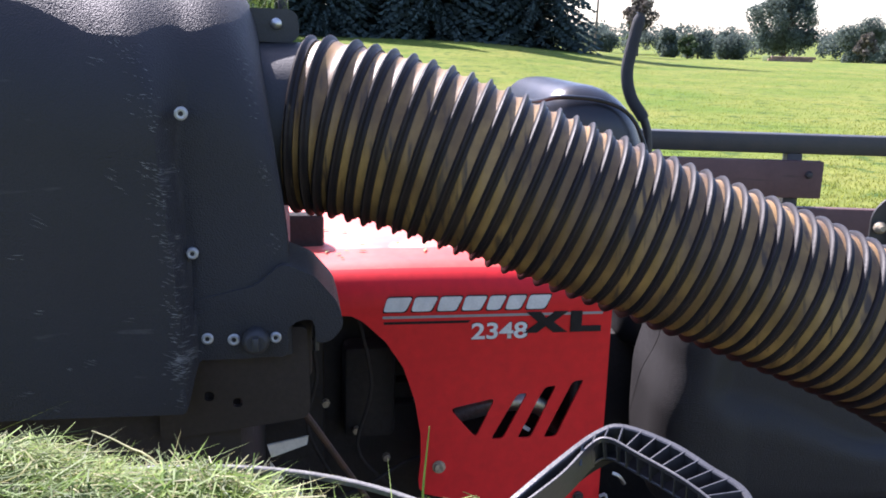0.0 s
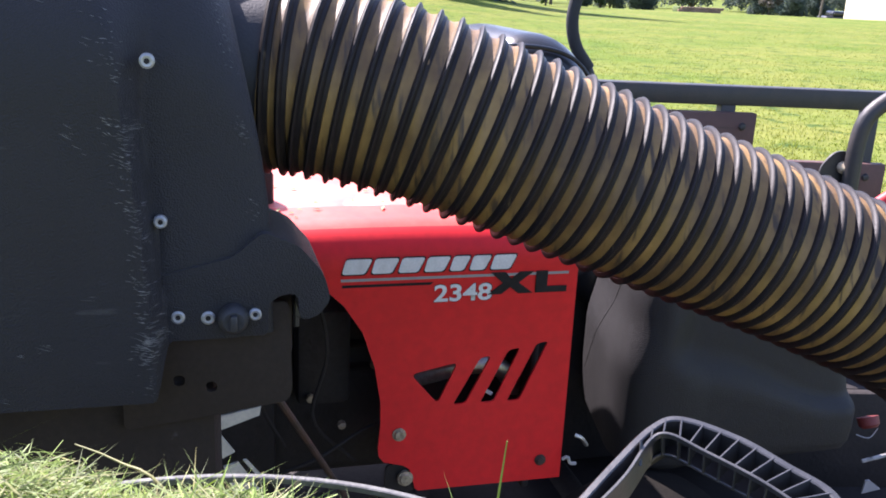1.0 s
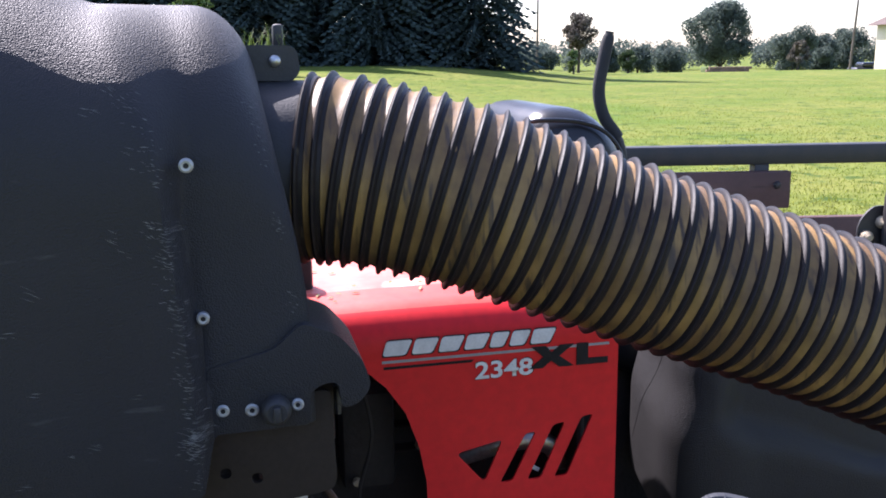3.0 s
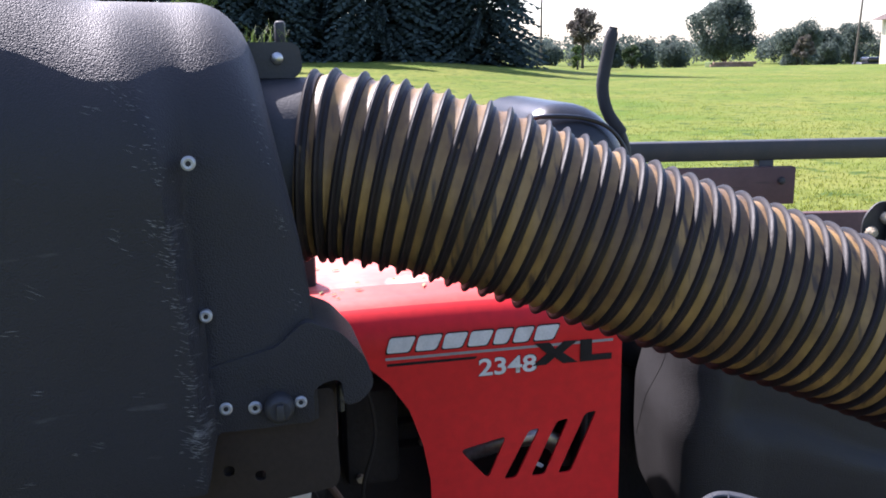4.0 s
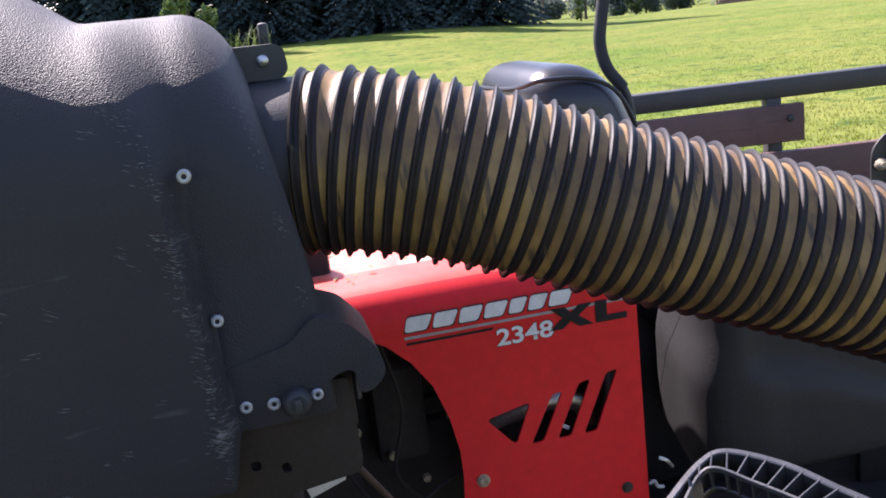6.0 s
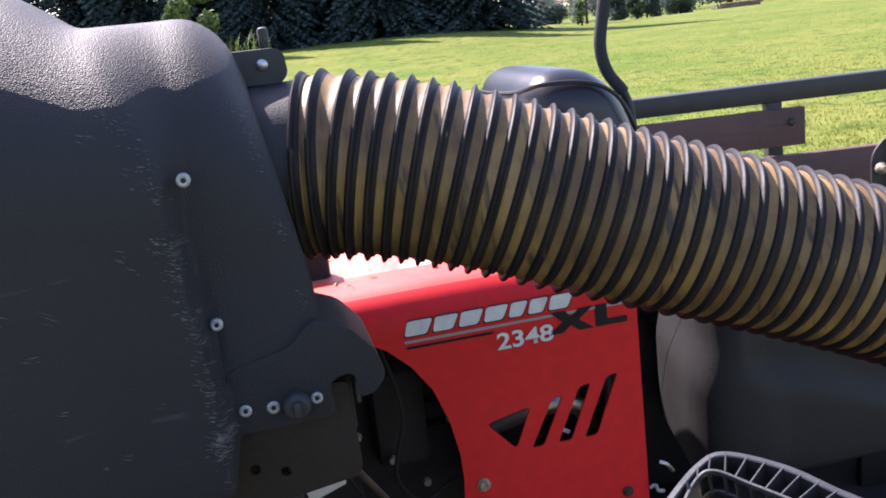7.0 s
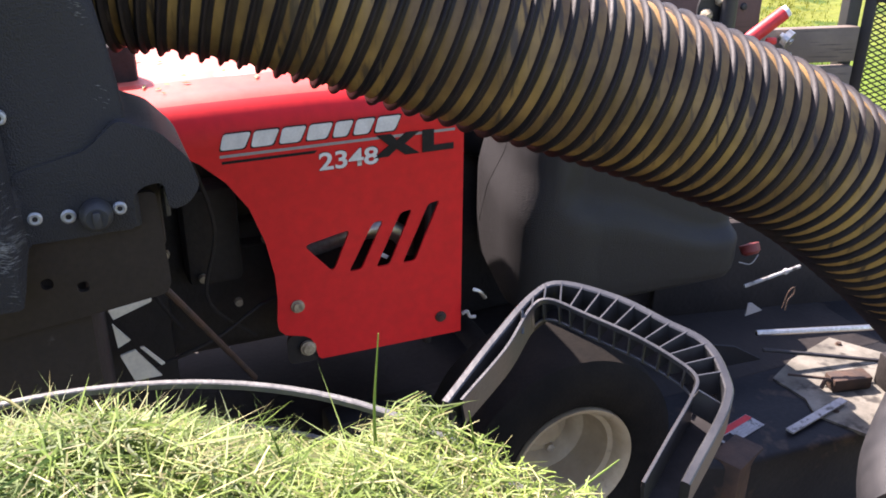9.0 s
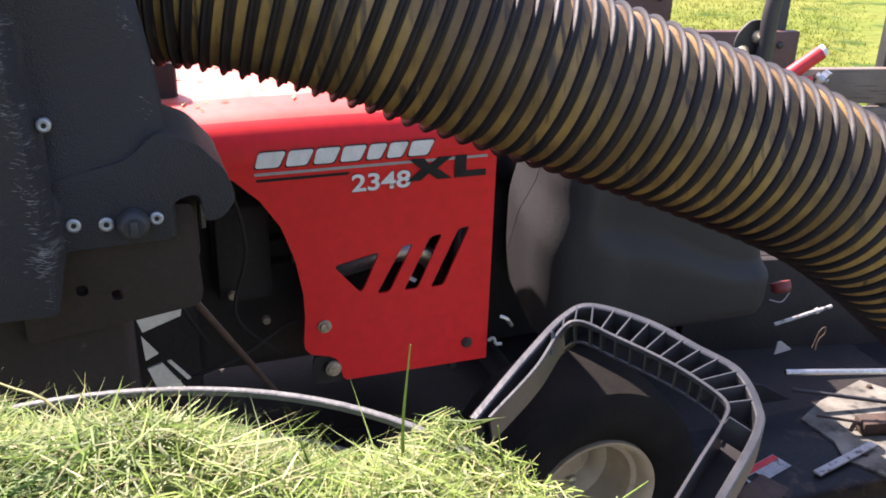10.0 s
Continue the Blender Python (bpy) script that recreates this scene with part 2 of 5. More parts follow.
def spline(pts, n):
    """Points evenly along a smooth curve through pts."""
    p = [Vector(q) for q in pts]
    p = [2 * p[0] - p[1], *p, 2 * p[-1] - p[-2]]
    out = []
    for i in range(1, len(p) - 2):
        a, b, c, d = p[i - 1:i + 3]
        for k in range(24):
            t = k / 24
            out.append(0.5 * (2 * b + (c - a) * t + (2 * a - 5 * b + 4 * c - d) * t * t + (3 * b - a - 3 * c + d) * t ** 3))
    out.append(p[-2])
    acc = [0.0]
    for a, b in zip(out, out[1:]):
        acc.append(acc[-1] + (b - a).length)
    res, j = [], 0
    for i in range(n + 1):
        s = acc[-1] * i / n
        while j < len(out) - 2 and acc[j + 1] < s:
            j += 1
        f = (s - acc[j]) / max(acc[j + 1] - acc[j], 1e-9)
        res.append(out[j].lerp(out[j + 1], f))
    return res, acc[-1]


def frames_along(pts, up=(0, 0, 1)):
    """Tangent and two side directions at each point, carried along without twist."""
    res, side = [], None
    for i, p in enumerate(pts):
        t = (pts[min(i + 1, len(pts) - 1)] - pts[max(i - 1, 0)]).normalized()
        if side is None:
            side = t.cross(Vector(up))
            if side.length < 0.1:
                side = t.cross(Vector((1, 0, 0)))
        side = (side - t * side.dot(t)).normalized()
        res.append((t, side, side.cross(t).normalized()))
    return res


def tube(bm, pts, r, n=12, cap=True, square=None):
    """Sweep a circle (or a flat profile square=(w, h)) along pts; r a number or a list."""
    pts = [Vector(p) for p in pts]
    rings = []
    for i, (t, a, b) in enumerate(frames_along(pts)):
        if square:
            w, h = square[0] / 2, square[1] / 2
            k = min(w, h) * 0.3
            prof = [(w, h - k), (w - k, h), (-w + k, h), (-w, h - k), (-w, -h + k), (-w + k, -h), (w - k, -h), (w, -h + k)]
            rings.append([bm.verts.new(pts[i] + a * x + b * y) for x, y in prof])
        else:
            q = r[i] if isinstance(r, (list, tuple)) else r
            rings.append([bm.verts.new(pts[i] + (a * math.cos(2 * math.pi * k / n) + b * math.sin(2 * math.pi * k / n)) * q) for k in range(n)])
    c = len(rings[0])
    for x, y in zip(rings, rings[1:]):
        for k in range(c):
            bm.faces.new((x[k], x[(k + 1) % c], y[(k + 1) % c], y[k]))
    if cap:
        bm.faces.new(rings[0])
        bm.faces.new(list(reversed(rings[-1])))
    return bm


def sheet(outline, holes, thick, m):
    """A flat plate in a local (x, z) plane with holes, thick along y, placed by m."""
    bm = bmesh.new()
    for loop in (outline, *holes):
        vs = [bm.verts.new((x, 0, z)) for x, z in loop]
        for a, b in zip(vs, vs[1:] + vs[:1]):
            bm.edges.new((a, b))
    bmesh.ops.triangle_fill(bm, edges=bm.edges[:], use_beauty=True)
    ext = bmesh.ops.extrude_face_region(bm, geom=bm.faces[:])
    for v in ext["geom"]:
        if isinstance(v, bmesh.types.BMVert):
            v.co.y += thick
    bm.transform(m)
    return bm


def lathe(profile, n, m, cap=True):
    """Turn a profile of (radius, along) about the local y axis."""
    bm = bmesh.new()
    rings = [[bm.verts.new((r * math.cos(2 * math.pi * k / n), y, r * math.sin(2 * math.pi * k / n))) for k in range(n)] for r, y in profile]
    for a, b in zip(rings, rings[1:]):
        for k in range(n):
            bm.faces.new((a[k], a[(k + 1) % n], b[(k + 1) % n], b[k]))
    if cap and profile[0][0] > 1e-4:
        bm.faces.new(rings[0])
    if cap and profile[-1][0] > 1e-4:
        bm.faces.new(list(reversed(rings[-1])))
    bm.transform(m)
    return bm


def round_loop(pts, r, n=4):
    """A polygon with its corners rounded by r."""
    out = []
    for i, p in enumerate(pts):
        p, a, b = Vector(p), Vector(pts[i - 1]), Vector(pts[(i + 1) % len(pts)])
        da, db = (a - p), (b - p)
        k = min(r, da.length * 0.45, db.length * 0.45)
        s, e = p + da.normalized() * k, p + db.normalized() * k
        for j in range(n + 1):
            t = j / n
            out.append(tuple(s * (1 - t) ** 2 + p * 2 * t * (1 - t) + e * t * t))
    return out


def smooth01(x):
    x = max(0.0, min(1.0, x))
    return x * x * (3 - 2 * x)


YAW = 11.3
MF = pose(0, 1.42, 0, 0, 0, YAW)          # the mower: x to its front, y across, z up


def mw(u, v, w):
    return MF @ Vector((u, v, w))


# ---- ground, lawn and distance ----


def ground_height(x, y):
    rise = 1.0 * smooth01((y - 22) / 40) * smooth01((14 - x * (60 / max(y, 30))) / 16)
    return rise - 2.4 * smooth01((y - 64) / 50) * smooth01((x - 4) / 8) + 0.05 * noise.noise((x * 0.15, y * 0.15, 0)) * smooth01((y - 4) / 10)


def build_ground():
    bm = bmesh.new()
    xs = [-900, -400, -200, -120, -80, -60] + [i * 2.5 for i in range(-20, 25)] + [80, 120, 200, 400, 900]
    ys = [-900, -300, -100, -40, -15, -6, 0, 2] + [4 + i * 2.0 for i in range(0, 40)] + [90, 100, 110, 120, 135, 160, 220, 400, 900, 2000]
    g = [[bm.verts.new((x, y, ground_height(x, y))) for x in xs] for y in ys]
    for a, b in zip(g, g[1:]):
        for k in range(len(xs) - 1):
            bm.faces.new((a[k], a[k + 1], b[k + 1], b[k]))
    tagged(link("ground", bm, LAWN), "mown green lawn with dry yellowish patches", "lawn", kind="structure")


build_ground()


def blades(count, place, height, width, seed, lean=0.6):
    """Single curved grass blades as one mesh; place(rng) gives a foot."""
    rng = random.Random(seed)
    verts, faces = [], []
    for _ in range(count):
        p = place(rng)
        h, w = height * rng.uniform(0.5, 1.2), width * rng.uniform(0.7, 1.3)
        a = rng.uniform(0, 2 * math.pi)
        d = Vector((math.cos(a), math.sin(a), 0))
        sd = Vector((-d.y, d.x, 0)) * w
        k = lean * rng.uniform(0.2, 1.2)
        mid, tip = p + Vector((0, 0, h * 0.6)) + d * h * k * 0.35, p + Vector((0, 0, h)) + d * h * k
        i = len(verts)
        verts += [p - sd, p + sd, mid - sd * 0.7, mid + sd * 0.7, tip]
        faces += [(i, i + 1, i + 3, i + 2), (i + 2, i + 3, i + 4)]
    me = bpy.data.meshes.new("blades")
    me.from_pydata([tuple(v) for v in verts], [], faces)
    return me


def lawn_foot(rng):
    y = 3.6 + 46 * rng.random() ** 2.7
    x = rng.uniform(-0.02, 0.62) * y + rng.uniform(-0.3, 0.3)
    if noise.noise((x * 3.2, y * 3.2, 1.0)) < 0.05 and rng.random() < 0.8:
        x, y = x + rng.uniform(-0.2, 0.2), y + rng.uniform(-0.2, 0.2)
    return Vector((x, y, ground_height(x, y) - 0.004))


lawn = blades(110000, lawn_foot, 0.036, 0.0046, 3, 1.6)
lawn.materials.append(BLADE)
tagged(new("lawn_grass", lawn), "short mown grass blades of the lawn", "grass", kind="stuff")


def leaf_mesh(name, centres, size, count, seed, material, flat=0.0):
    """Many small leaf clumps around soft centres (x, y, z, radius)."""
    rng = random.Random(seed)
    total = sum(c[3] ** 2 for c in centres)
    verts, faces = [], []
    for cx, cy, cz, r in centres:
        for _ in range(int(count * r * r / total)):
            d = Vector((rng.gauss(0, 1), rng.gauss(0, 1), rng.gauss(0, 1))).normalized()
            q = Vector((cx, cy, cz)) + d * r * (rng.uniform(0.55, 1.0) + 0.12 * rng.gauss(0, 1))
            n = (d + Vector((rng.gauss(0, 0.6), rng.gauss(0, 0.6), rng.gauss(0, 0.6)))).normalized()
            a = n.orthogonal().normalized()
            b = n.cross(a)
            an = rng.uniform(0, 6.28)
            a, b = a * math.cos(an) + b * math.sin(an), b * math.cos(an) - a * math.sin(an)
            s = size * rng.uniform(0.5, 1.3)
            i = len(verts)
            verts += [q - a * s, q + b * s * 0.6 + n * s * 0.2, q + a * s, q - b * s * 0.6 + n * s * 0.1]
            faces.append((i, i + 1, i + 2, i + 3))
    me = bpy.data.meshes.new(name)
    me.from_pydata([tuple(v) for v in verts], [], faces)
    me.materials.append(material)
    return me


def tree(name, x, y, height, spread, label, seed, material=HAZY_LEAF, trunk=0.3, lobes=16, count=2600, leaf=0.24, squat=1.0, low=0.16, fine=1.0):
    z = ground_height(x, y)
    rng = random.Random(seed)
    t = thing(name, (x, y, z), label, "tree" if trunk > 0.12 else "bush")
    bare = height * trunk
    bm = bmesh.new()
    top = Vector((x + rng.uniform(-0.2, 0.2), y, z + height * 0.8))
    pts, _ = spline([(x, y, z - 0.1), (x + rng.uniform(-.1, .1), y, z + bare), top], 8)
    rad = spread * 0.055 + 0.03
    tube(bm, pts, [rad * (1.15 - i / 8) + 0.01 for i in range(9)], 8)
    centres = []
    for i in range(lobes):
        h = rng.random()
        a = i * 2.4 + rng.uniform(-0.4, 0.4)
        w = spread * squat * math.sin(math.pi * (low + (0.94 - low) * h)) ** 0.8 * rng.uniform(0.35, 0.85)
        c = Vector((x + w * math.cos(a), y + w * math.sin(a), z + bare + (height - bare) * (0.12 + 0.76 * h)))
        centres.append((c.x - x, c.y - y, c.z - z, spread * fine * rng.uniform(0.24, 0.42)))
        if i % 2 == 0 and trunk > 0.1:
            foot = pts[2 + int(5 * h)]
            tube(bm, [foot, foot.lerp(c, 0.5) + Vector((0, 0, 0.1 * w)), c], [rad * 0.4, rad * 0.25, rad * 0.1], 5)
    part("trunk", bm, BARK, t)
    crown = new("crown", leaf_mesh("crown", centres, leaf, count, seed + 1, material))
    crown.parent = t
    return t


def spruce_parts(t, height, spread, seed):
    rng = random.Random(seed)
    base = BASES[t.name]
    bm = bmesh.new()
    tube(bm, [base + Vector((0, 0, -0.1)), base + Vector((0, 0, height * 0.5)), base + Vector((0, 0, height))], [0.22, 0.12, 0.02], 8)
    part("trunk", bm, BARK, t)
    verts, faces = [], []
    levels = int(height / 0.34)
    for li in range(levels):
        f = li / levels
        z0 = 0.25 + f * (height - 0.4)
        reach = spread * (1 - f) ** 0.85 + 0.12
        for k in range(max(8, int(30 * (1 - f)) + 6)):
            a = rng.uniform(0, 6.283)
            L = reach * rng.uniform(0.7, 1.12)
            d = Vector((math.cos(a), math.sin(a), 0))
            side = Vector((-d.y, d.x, 0))
            segs = max(2, int(L / 0.35))
            for j in range(segs):
                s0, s1 = j / segs, (j + 1.25) / segs
                w = 0.36 * (1.1 - s0) * rng.uniform(0.7, 1.3) + 0.06
                p0 = d * L * s0 + Vector((0, 0, z0 - 0.32 * L * s0 * s0 + rng.uniform(-.05, .05)))
                p1 = d * L * s1 + Vector((0, 0, z0 - 0.30 * L * s1 * s1 + 0.04))
                for sg in (-1, 1):
                    q = (p0 + p1) / 2 + side * sg * w + Vector((0, 0, -0.10 - rng.uniform(0, 0.12)))
                    i = len(verts)
                    verts += [p0, p1, q]
                    faces.append((i, i + 1, i + 2))
    me = bpy.data.meshes.new("crown")
    me.from_pydata([tuple(v) for v in verts], [], faces)
    me.materials.append(HAZY_NEEDLE)
    crown = new("crown", me)
    crown.parent = t


def place_spruces():
    rng = random.Random(11)
    rows = [(3.9, 57, 1.0), (0.9, 60, 1.05), (-2.2, 56, 0.95), (-5.6, 59, 1.1), (-9.2, 57, 1.0), (-12.6, 60, 1.08),
            (-16.5, 57, 1.0), (-20.2, 60, 1.05), (-24.5, 57, 0.95), (-1.0, 66, 1.15), (-7.5, 66, 1.1), (-14.5, 66, 1.15), (-22, 66, 1.1), (-30, 60, 1.0), (-36, 62, 1.1)]
    first = None
    for x, y, k in rows:
        z = ground_height(x, y) - 0.05
        if first is None:
            first = thing("spruce_tree", (x, y, z), "tall dark green spruce with drooping branches to the ground", "tree", "row of spruces")
            spruce_parts(first, 19.0, 3.7, 5)
            first.rotation_euler = (0, 0, 0)
            first.scale = (k, k, k)
        else:
            c = copy_thing(first, pose(x, y, z, 0, 0, rng.uniform(0, 360)))
            c.scale = (k * rng.uniform(0.95, 1.1), k, k * rng.uniform(0.9, 1.12))


place_spruces()
tree("shade_tree", 35.5, 108, 9.4, 4.8, "large dark green shade tree standing in the open lawn", 27, HAZY_LEAF, trunk=0.20, lobes=60, count=15000, leaf=0.17, low=0.10, fine=0.62)
tree("ornamental_tree", 11.0, 63, 4.1, 1.12, "small brownish ornamental tree on a thin trunk", 33, PURPLE, trunk=0.36, lobes=22, count=4200, leaf=0.095)
tree("cedar_bush", 14.8, 65, 1.9, 0.62, "small upright dark green bush on the lawn", 35, BUSH, trunk=0.05, lobes=12, count=1200, leaf=0.13)
tree("sapling", 9.9, 59, 1.55, 0.5, "light green sapling at the edge of the mown lawn", 36, HEDGE, trunk=0.08, lobes=9, count=520, leaf=0.11)
tree("cedar_bush", 29.0, 70, 2.4, 0.8, "small upright brownish green bush by the drive", 37, PURPLE, trunk=0.05, lobes=12, count=1200, leaf=0.15)
tree("arborvitae", -9.6, 40, 4.6, 1.15, "light green feathery arborvitae before the spruces", 39, HEDGE, trunk=0.04, lobes=18, count=3200, leaf=0.14)
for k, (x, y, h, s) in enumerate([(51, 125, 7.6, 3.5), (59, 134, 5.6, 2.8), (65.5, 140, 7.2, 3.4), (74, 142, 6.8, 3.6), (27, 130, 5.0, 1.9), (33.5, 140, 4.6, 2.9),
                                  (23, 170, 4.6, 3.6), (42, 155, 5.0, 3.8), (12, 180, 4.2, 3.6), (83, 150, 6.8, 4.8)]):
    tree("field_tree", x, y, h, s, "rounded leafy tree in the far tree line", 50 + k, HAZY_LEAF, trunk=0.03, lobes=22, count=8000, leaf=0.18, low=0.14, squat=0.9)


def far_woods():
    rng = random.Random(8)
    cs = []
    for i in range(150):
        x = -60 + i * 1.25 + rng.uniform(-1, 1)
        for j in range(3):
            cs.append((x, 190 + rng.uniform(-6, 6), rng.uniform(-0.8, 2.6), rng.uniform(1.2, 2.0)))
    me = leaf_mesh("far_woods", cs, 0.34, 36000, 9, HAZY_LEAF)
    tagged(new("far_woods", me), "distant green tree line along the horizon", "woods", kind="stuff")


far_woods()


def utility_pole(x, y, h, lean):
    z = ground_height(x, y)
    t = thing("utility_pole", (x, y, z), "thin weathered wooden utility pole", "pole", "utility poles")
    part("shaft", tube(bmesh.new(), [(x, y, z - 0.1), (x + lean * 0.5, y, z + h / 2), (x + lean, y, z + h)], [0.11, 0.09, 0.07], 8), POLE, t)
    part("crossarm", box((x + lean - 0.9, y - 0.06, z + h - 0.6), (x + lean + 0.9, y + 0.06, z + h - 0.46), 0.01), POLE, t)


utility_pole(10.4, 80, 9.5, 0.1)
utility_pole(35.3, 75, 9.5, 0.5)


def house():
    x, y = 41.9, 72.0
    z = ground_height(x, y) - 0.3
    t = thing("house", (x, y, z), "cream sided house with a brown shingle roof", "house")
    part("wall", box((x - 1.6, y, z), (x + 12, y + 9, z + 4.0), 0.02), SIDING, t)
    bm = bmesh.new()
    lo, hi = (x - 2.3, y - 0.7), (x + 12.7, y + 9.7)
    e = [bm.verts.new(p) for p in ((lo[0], lo[1], z + 3.9), (hi[0], lo[1], z + 3.9), (hi[0], hi[1], z + 3.9), (lo[0], hi[1], z + 3.9))]
    r = [bm.verts.new(p) for p in ((lo[0] + 5, (lo[1] + hi[1]) / 2, z + 7.0), (hi[0] - 5, (lo[1] + hi[1]) / 2, z + 7.0))]
    for f in ((e[0], e[1], r[1], r[0]), (e[1], e[2], r[1]), (e[2], e[3], r[0], r[1]), (e[3], e[0], r[0]), (e[3], e[2], e[1], e[0])):
        bm.faces.new(f)
    part("roof", bm, SHINGLE, t, smooth=False)
    part("fascia", box((lo[0] - 0.05, lo[1] - 0.06, z + 3.72), (hi[0], lo[1] + 0.04, z + 3.92), 0.01), WHITE, t)
    for k in range(11):
        part("siding_board", box((x - 1.62, y - 0.03, z + 0.3 + k * 0.33), (x + 12.02, y + 0.02, z + 0.60 + k * 0.33), 0.01), SIDING, t)
    win = part("window", box((x + 1.6, y - 0.07, z + 1.5), (x + 2.9, y + 0.03, z + 3.0), 0.02), WHITE, t)
    part("pane", box((x + 1.7, y - 0.085, z + 1.6), (x + 2.8, y - 0.072, z + 2.9), 0.004), SMOKEGLASS, win)


house()


def parked_car(x, y, turn):
    z = ground_height(x, y)
    t = thing("parked_car", (x, y, z), "dark car parked on the lawn beside the house", "car", "parked cars")
    m = pose(x, y, z, 0, 0, turn)
    bm = bmesh.new()
    rbox(bm, (-2.1, -0.85, 0.30), (2.1, 0.85, 0.88), 0.16, 3, m)
    part("body", bm, CARPAINT, t)
    cabin = box((-1.3, -0.72, 0.85), (0.9, 0.72, 1.38), 0.2, 3, m)
    part("cabin", cabin, SMOKEGLASS, t, "dark glazed cabin")
    for u in (-1.3, 1.3):
        for v in (-0.8, 0.8):
            w = part("wheel", lathe([(0.12, -0.1), (0.30, -0.1), (0.33, -0.05), (0.33, 0.05), (0.30, 0.1), (0.12, 0.1)], 18, m @ pose(u, v, 0.33)), RUBBER, t)
            part("hubcap", lathe([(0.0, -0.115), (0.18, -0.11), (0.19, -0.09)], 14, m @ pose(u, v, 0.33)), ZINC, w)


parked_car(44.5, 90, 8)


def raised_bed():
    x, y = 22.2, 66.0
    z = ground_height(x, y)
    t = thing("raised_bed", (x, y, z), "low brown block edged bed on the lawn", "garden bed")
    for r in range(2):
        for k in range(7):
            lo = (x - 1.55 + k * 0.44 + 0.2 * (r % 2), y - 0.2, z + r * 0.19 - 0.02)
            part("block", box(lo, (lo[0] + 0.42, lo[1] + 0.25, lo[2] + 0.18), 0.015), BRICK, t)
    part("soil", box((x - 1.5, y, z - 0.05), (x + 1.6, y + 1.4, z + 0.33), 0.05), MULCH, t)


raised_bed()

# ---- trailer ----
FLOOR = 0.28
RAIL_Y = 3.285


def trailer():
    t = thing("utility_trailer", (0.3, 1.7, 0.0), "black steel utility trailer with wooden side boards", "trailer")
    for k in range(13):
        y0 = -0.05 + k * 0.25
        part("floor_board", box((-2.6, y0, FLOOR - 0.04), (2.15, y0 + 0.243, FLOOR), 0.003), GREYBOARD, t)
    part("side_beam", box((-2.62, RAIL_Y - 0.02, FLOOR - 0.12), (2.2, RAIL_Y + 0.05, FLOOR + 0.02), 0.006), BLACKSTEEL, t)
    part("side_beam", box((-2.62, -0.13, FLOOR - 0.12), (2.2, -0.06, FLOOR + 0.02), 0.006), BLACKSTEEL, t)
    part("top_rail", box((-2.62, RAIL_Y - 0.03, 1.142), (2.2, RAIL_Y + 0.03, 1.208), 0.006), BLACKSTEEL, t)
    for x in (-2.3, -1.2, -0.05, 1.125, 1.64, 2.10):
        part("post", box((x - 0.026, RAIL_Y - 0.026, FLOOR + 0.02), (x + 0.026, RAIL_Y + 0.026, 1.144), 0.004), BLACKSTEEL, t)
    b = part("side_board", box((-2.5, RAIL_Y - 0.066, 0.995), (1.213, RAIL_Y - 0.028, 1.122), 0.004), STAINED, t, "purplish brown stained plank")
    part("bolt", lathe([(0.0, -0.012), (0.010, -0.010), (0.014, 0.0)], 10, pose(1.165, RAIL_Y - 0.066, 1.076)), BLACKSTEEL, b)
    b = part("side_board", box((-2.5, RAIL_Y - 0.066, 0.80), (1.70, RAIL_Y - 0.028, 0.962), 0.004), STAINED, t, "purplish brown stained plank")
    part("bolt", lathe([(0.0, -0.012), (0.010, -0.010), (0.014, 0.0)], 10, pose(1.63, RAIL_Y - 0.066, 0.915)), BLACKSTEEL, b)
    part("side_board", box((-2.5, RAIL_Y - 0.066, 0.60), (1.4, RAIL_Y - 0.028, 0.77), 0.004), STAINED, t, "purplish brown stained plank")
    part("side_board", box((1.42, RAIL_Y - 0.066, 0.700), (2.11, RAIL_Y - 0.028, 0.828), 0.004), GREYBOARD, t, "weathered grey plank")
    part("side_board", box((1.42, RAIL_Y - 0.066, 0.535), (2.11, RAIL_Y - 0.028, 0.682), 0.004), GREYBOARD, t, "weathered grey plank")
    for x in (-2.0, 0.4):
        w = part("wheel", lathe([(0.12, -0.09), (0.26, -0.1), (0.30, -0.06), (0.30, 0.06), (0.26, 0.1), (0.12, 0.09)], 28, pose(x, RAIL_Y + 0.24, 0.30)), RUBBER, t)
        part("rim", lathe([(0.0, 0.05), (0.15, 0.06), (0.17, 0.09)], 20, pose(x, RAIL_Y + 0.24, 0.30)), WHITE, w)


trailer()


def mesh_gate():
    t = thing("trailer_gate", (2.17, 3.27, FLOOR), "black steel trailer gate with expanded metal mesh", "gate")
    m = pose(2.17, 3.27, 0, 0, 0, -40)
    wide, zt = 1.5, 1.42
    for x in (0, wide / 2, wide):
        part("upright", box((x - 0.02, -0.02, FLOOR - 0.1), (x + 0.02, 0.02, zt), 0.004, m=m), BLACKSTEEL, t)
    for z in (FLOOR - 0.06, 0.93, zt):
        part("crossbar", box((0.02, -0.021, z - 0.02), (wide - 0.02, 0.019, z + 0.02), 0.004, m=m), BLACKSTEEL, t)
    bm = bmesh.new()
    step, hgt, slope = 0.040, zt - FLOOR, 1.9
    for k in range(int((wide + hgt * slope) / step)):
        for sg in (1, -1):
            x0 = k * step if sg < 0 else k * step - hgt * slope
            x1 = x0 - sg * -hgt * slope
            a, b = Vector((x0, 0.001 * sg, FLOOR)), Vector((x1, 0.001 * sg, zt))
            d = b.x - a.x
            ta, tb = sorted(((0 - a.x) / d, (wide - a.x) / d))
            lo, hi = max(0.0, ta), min(1.0, tb)
            if hi - lo > 0.01:
                tube(bm, [m @ a.lerp(b, lo), m @ a.lerp(b, hi)], 0.0026, 4, cap=False)
    part("mesh", bm, BLACKSTEEL, t, "expanded metal mesh")


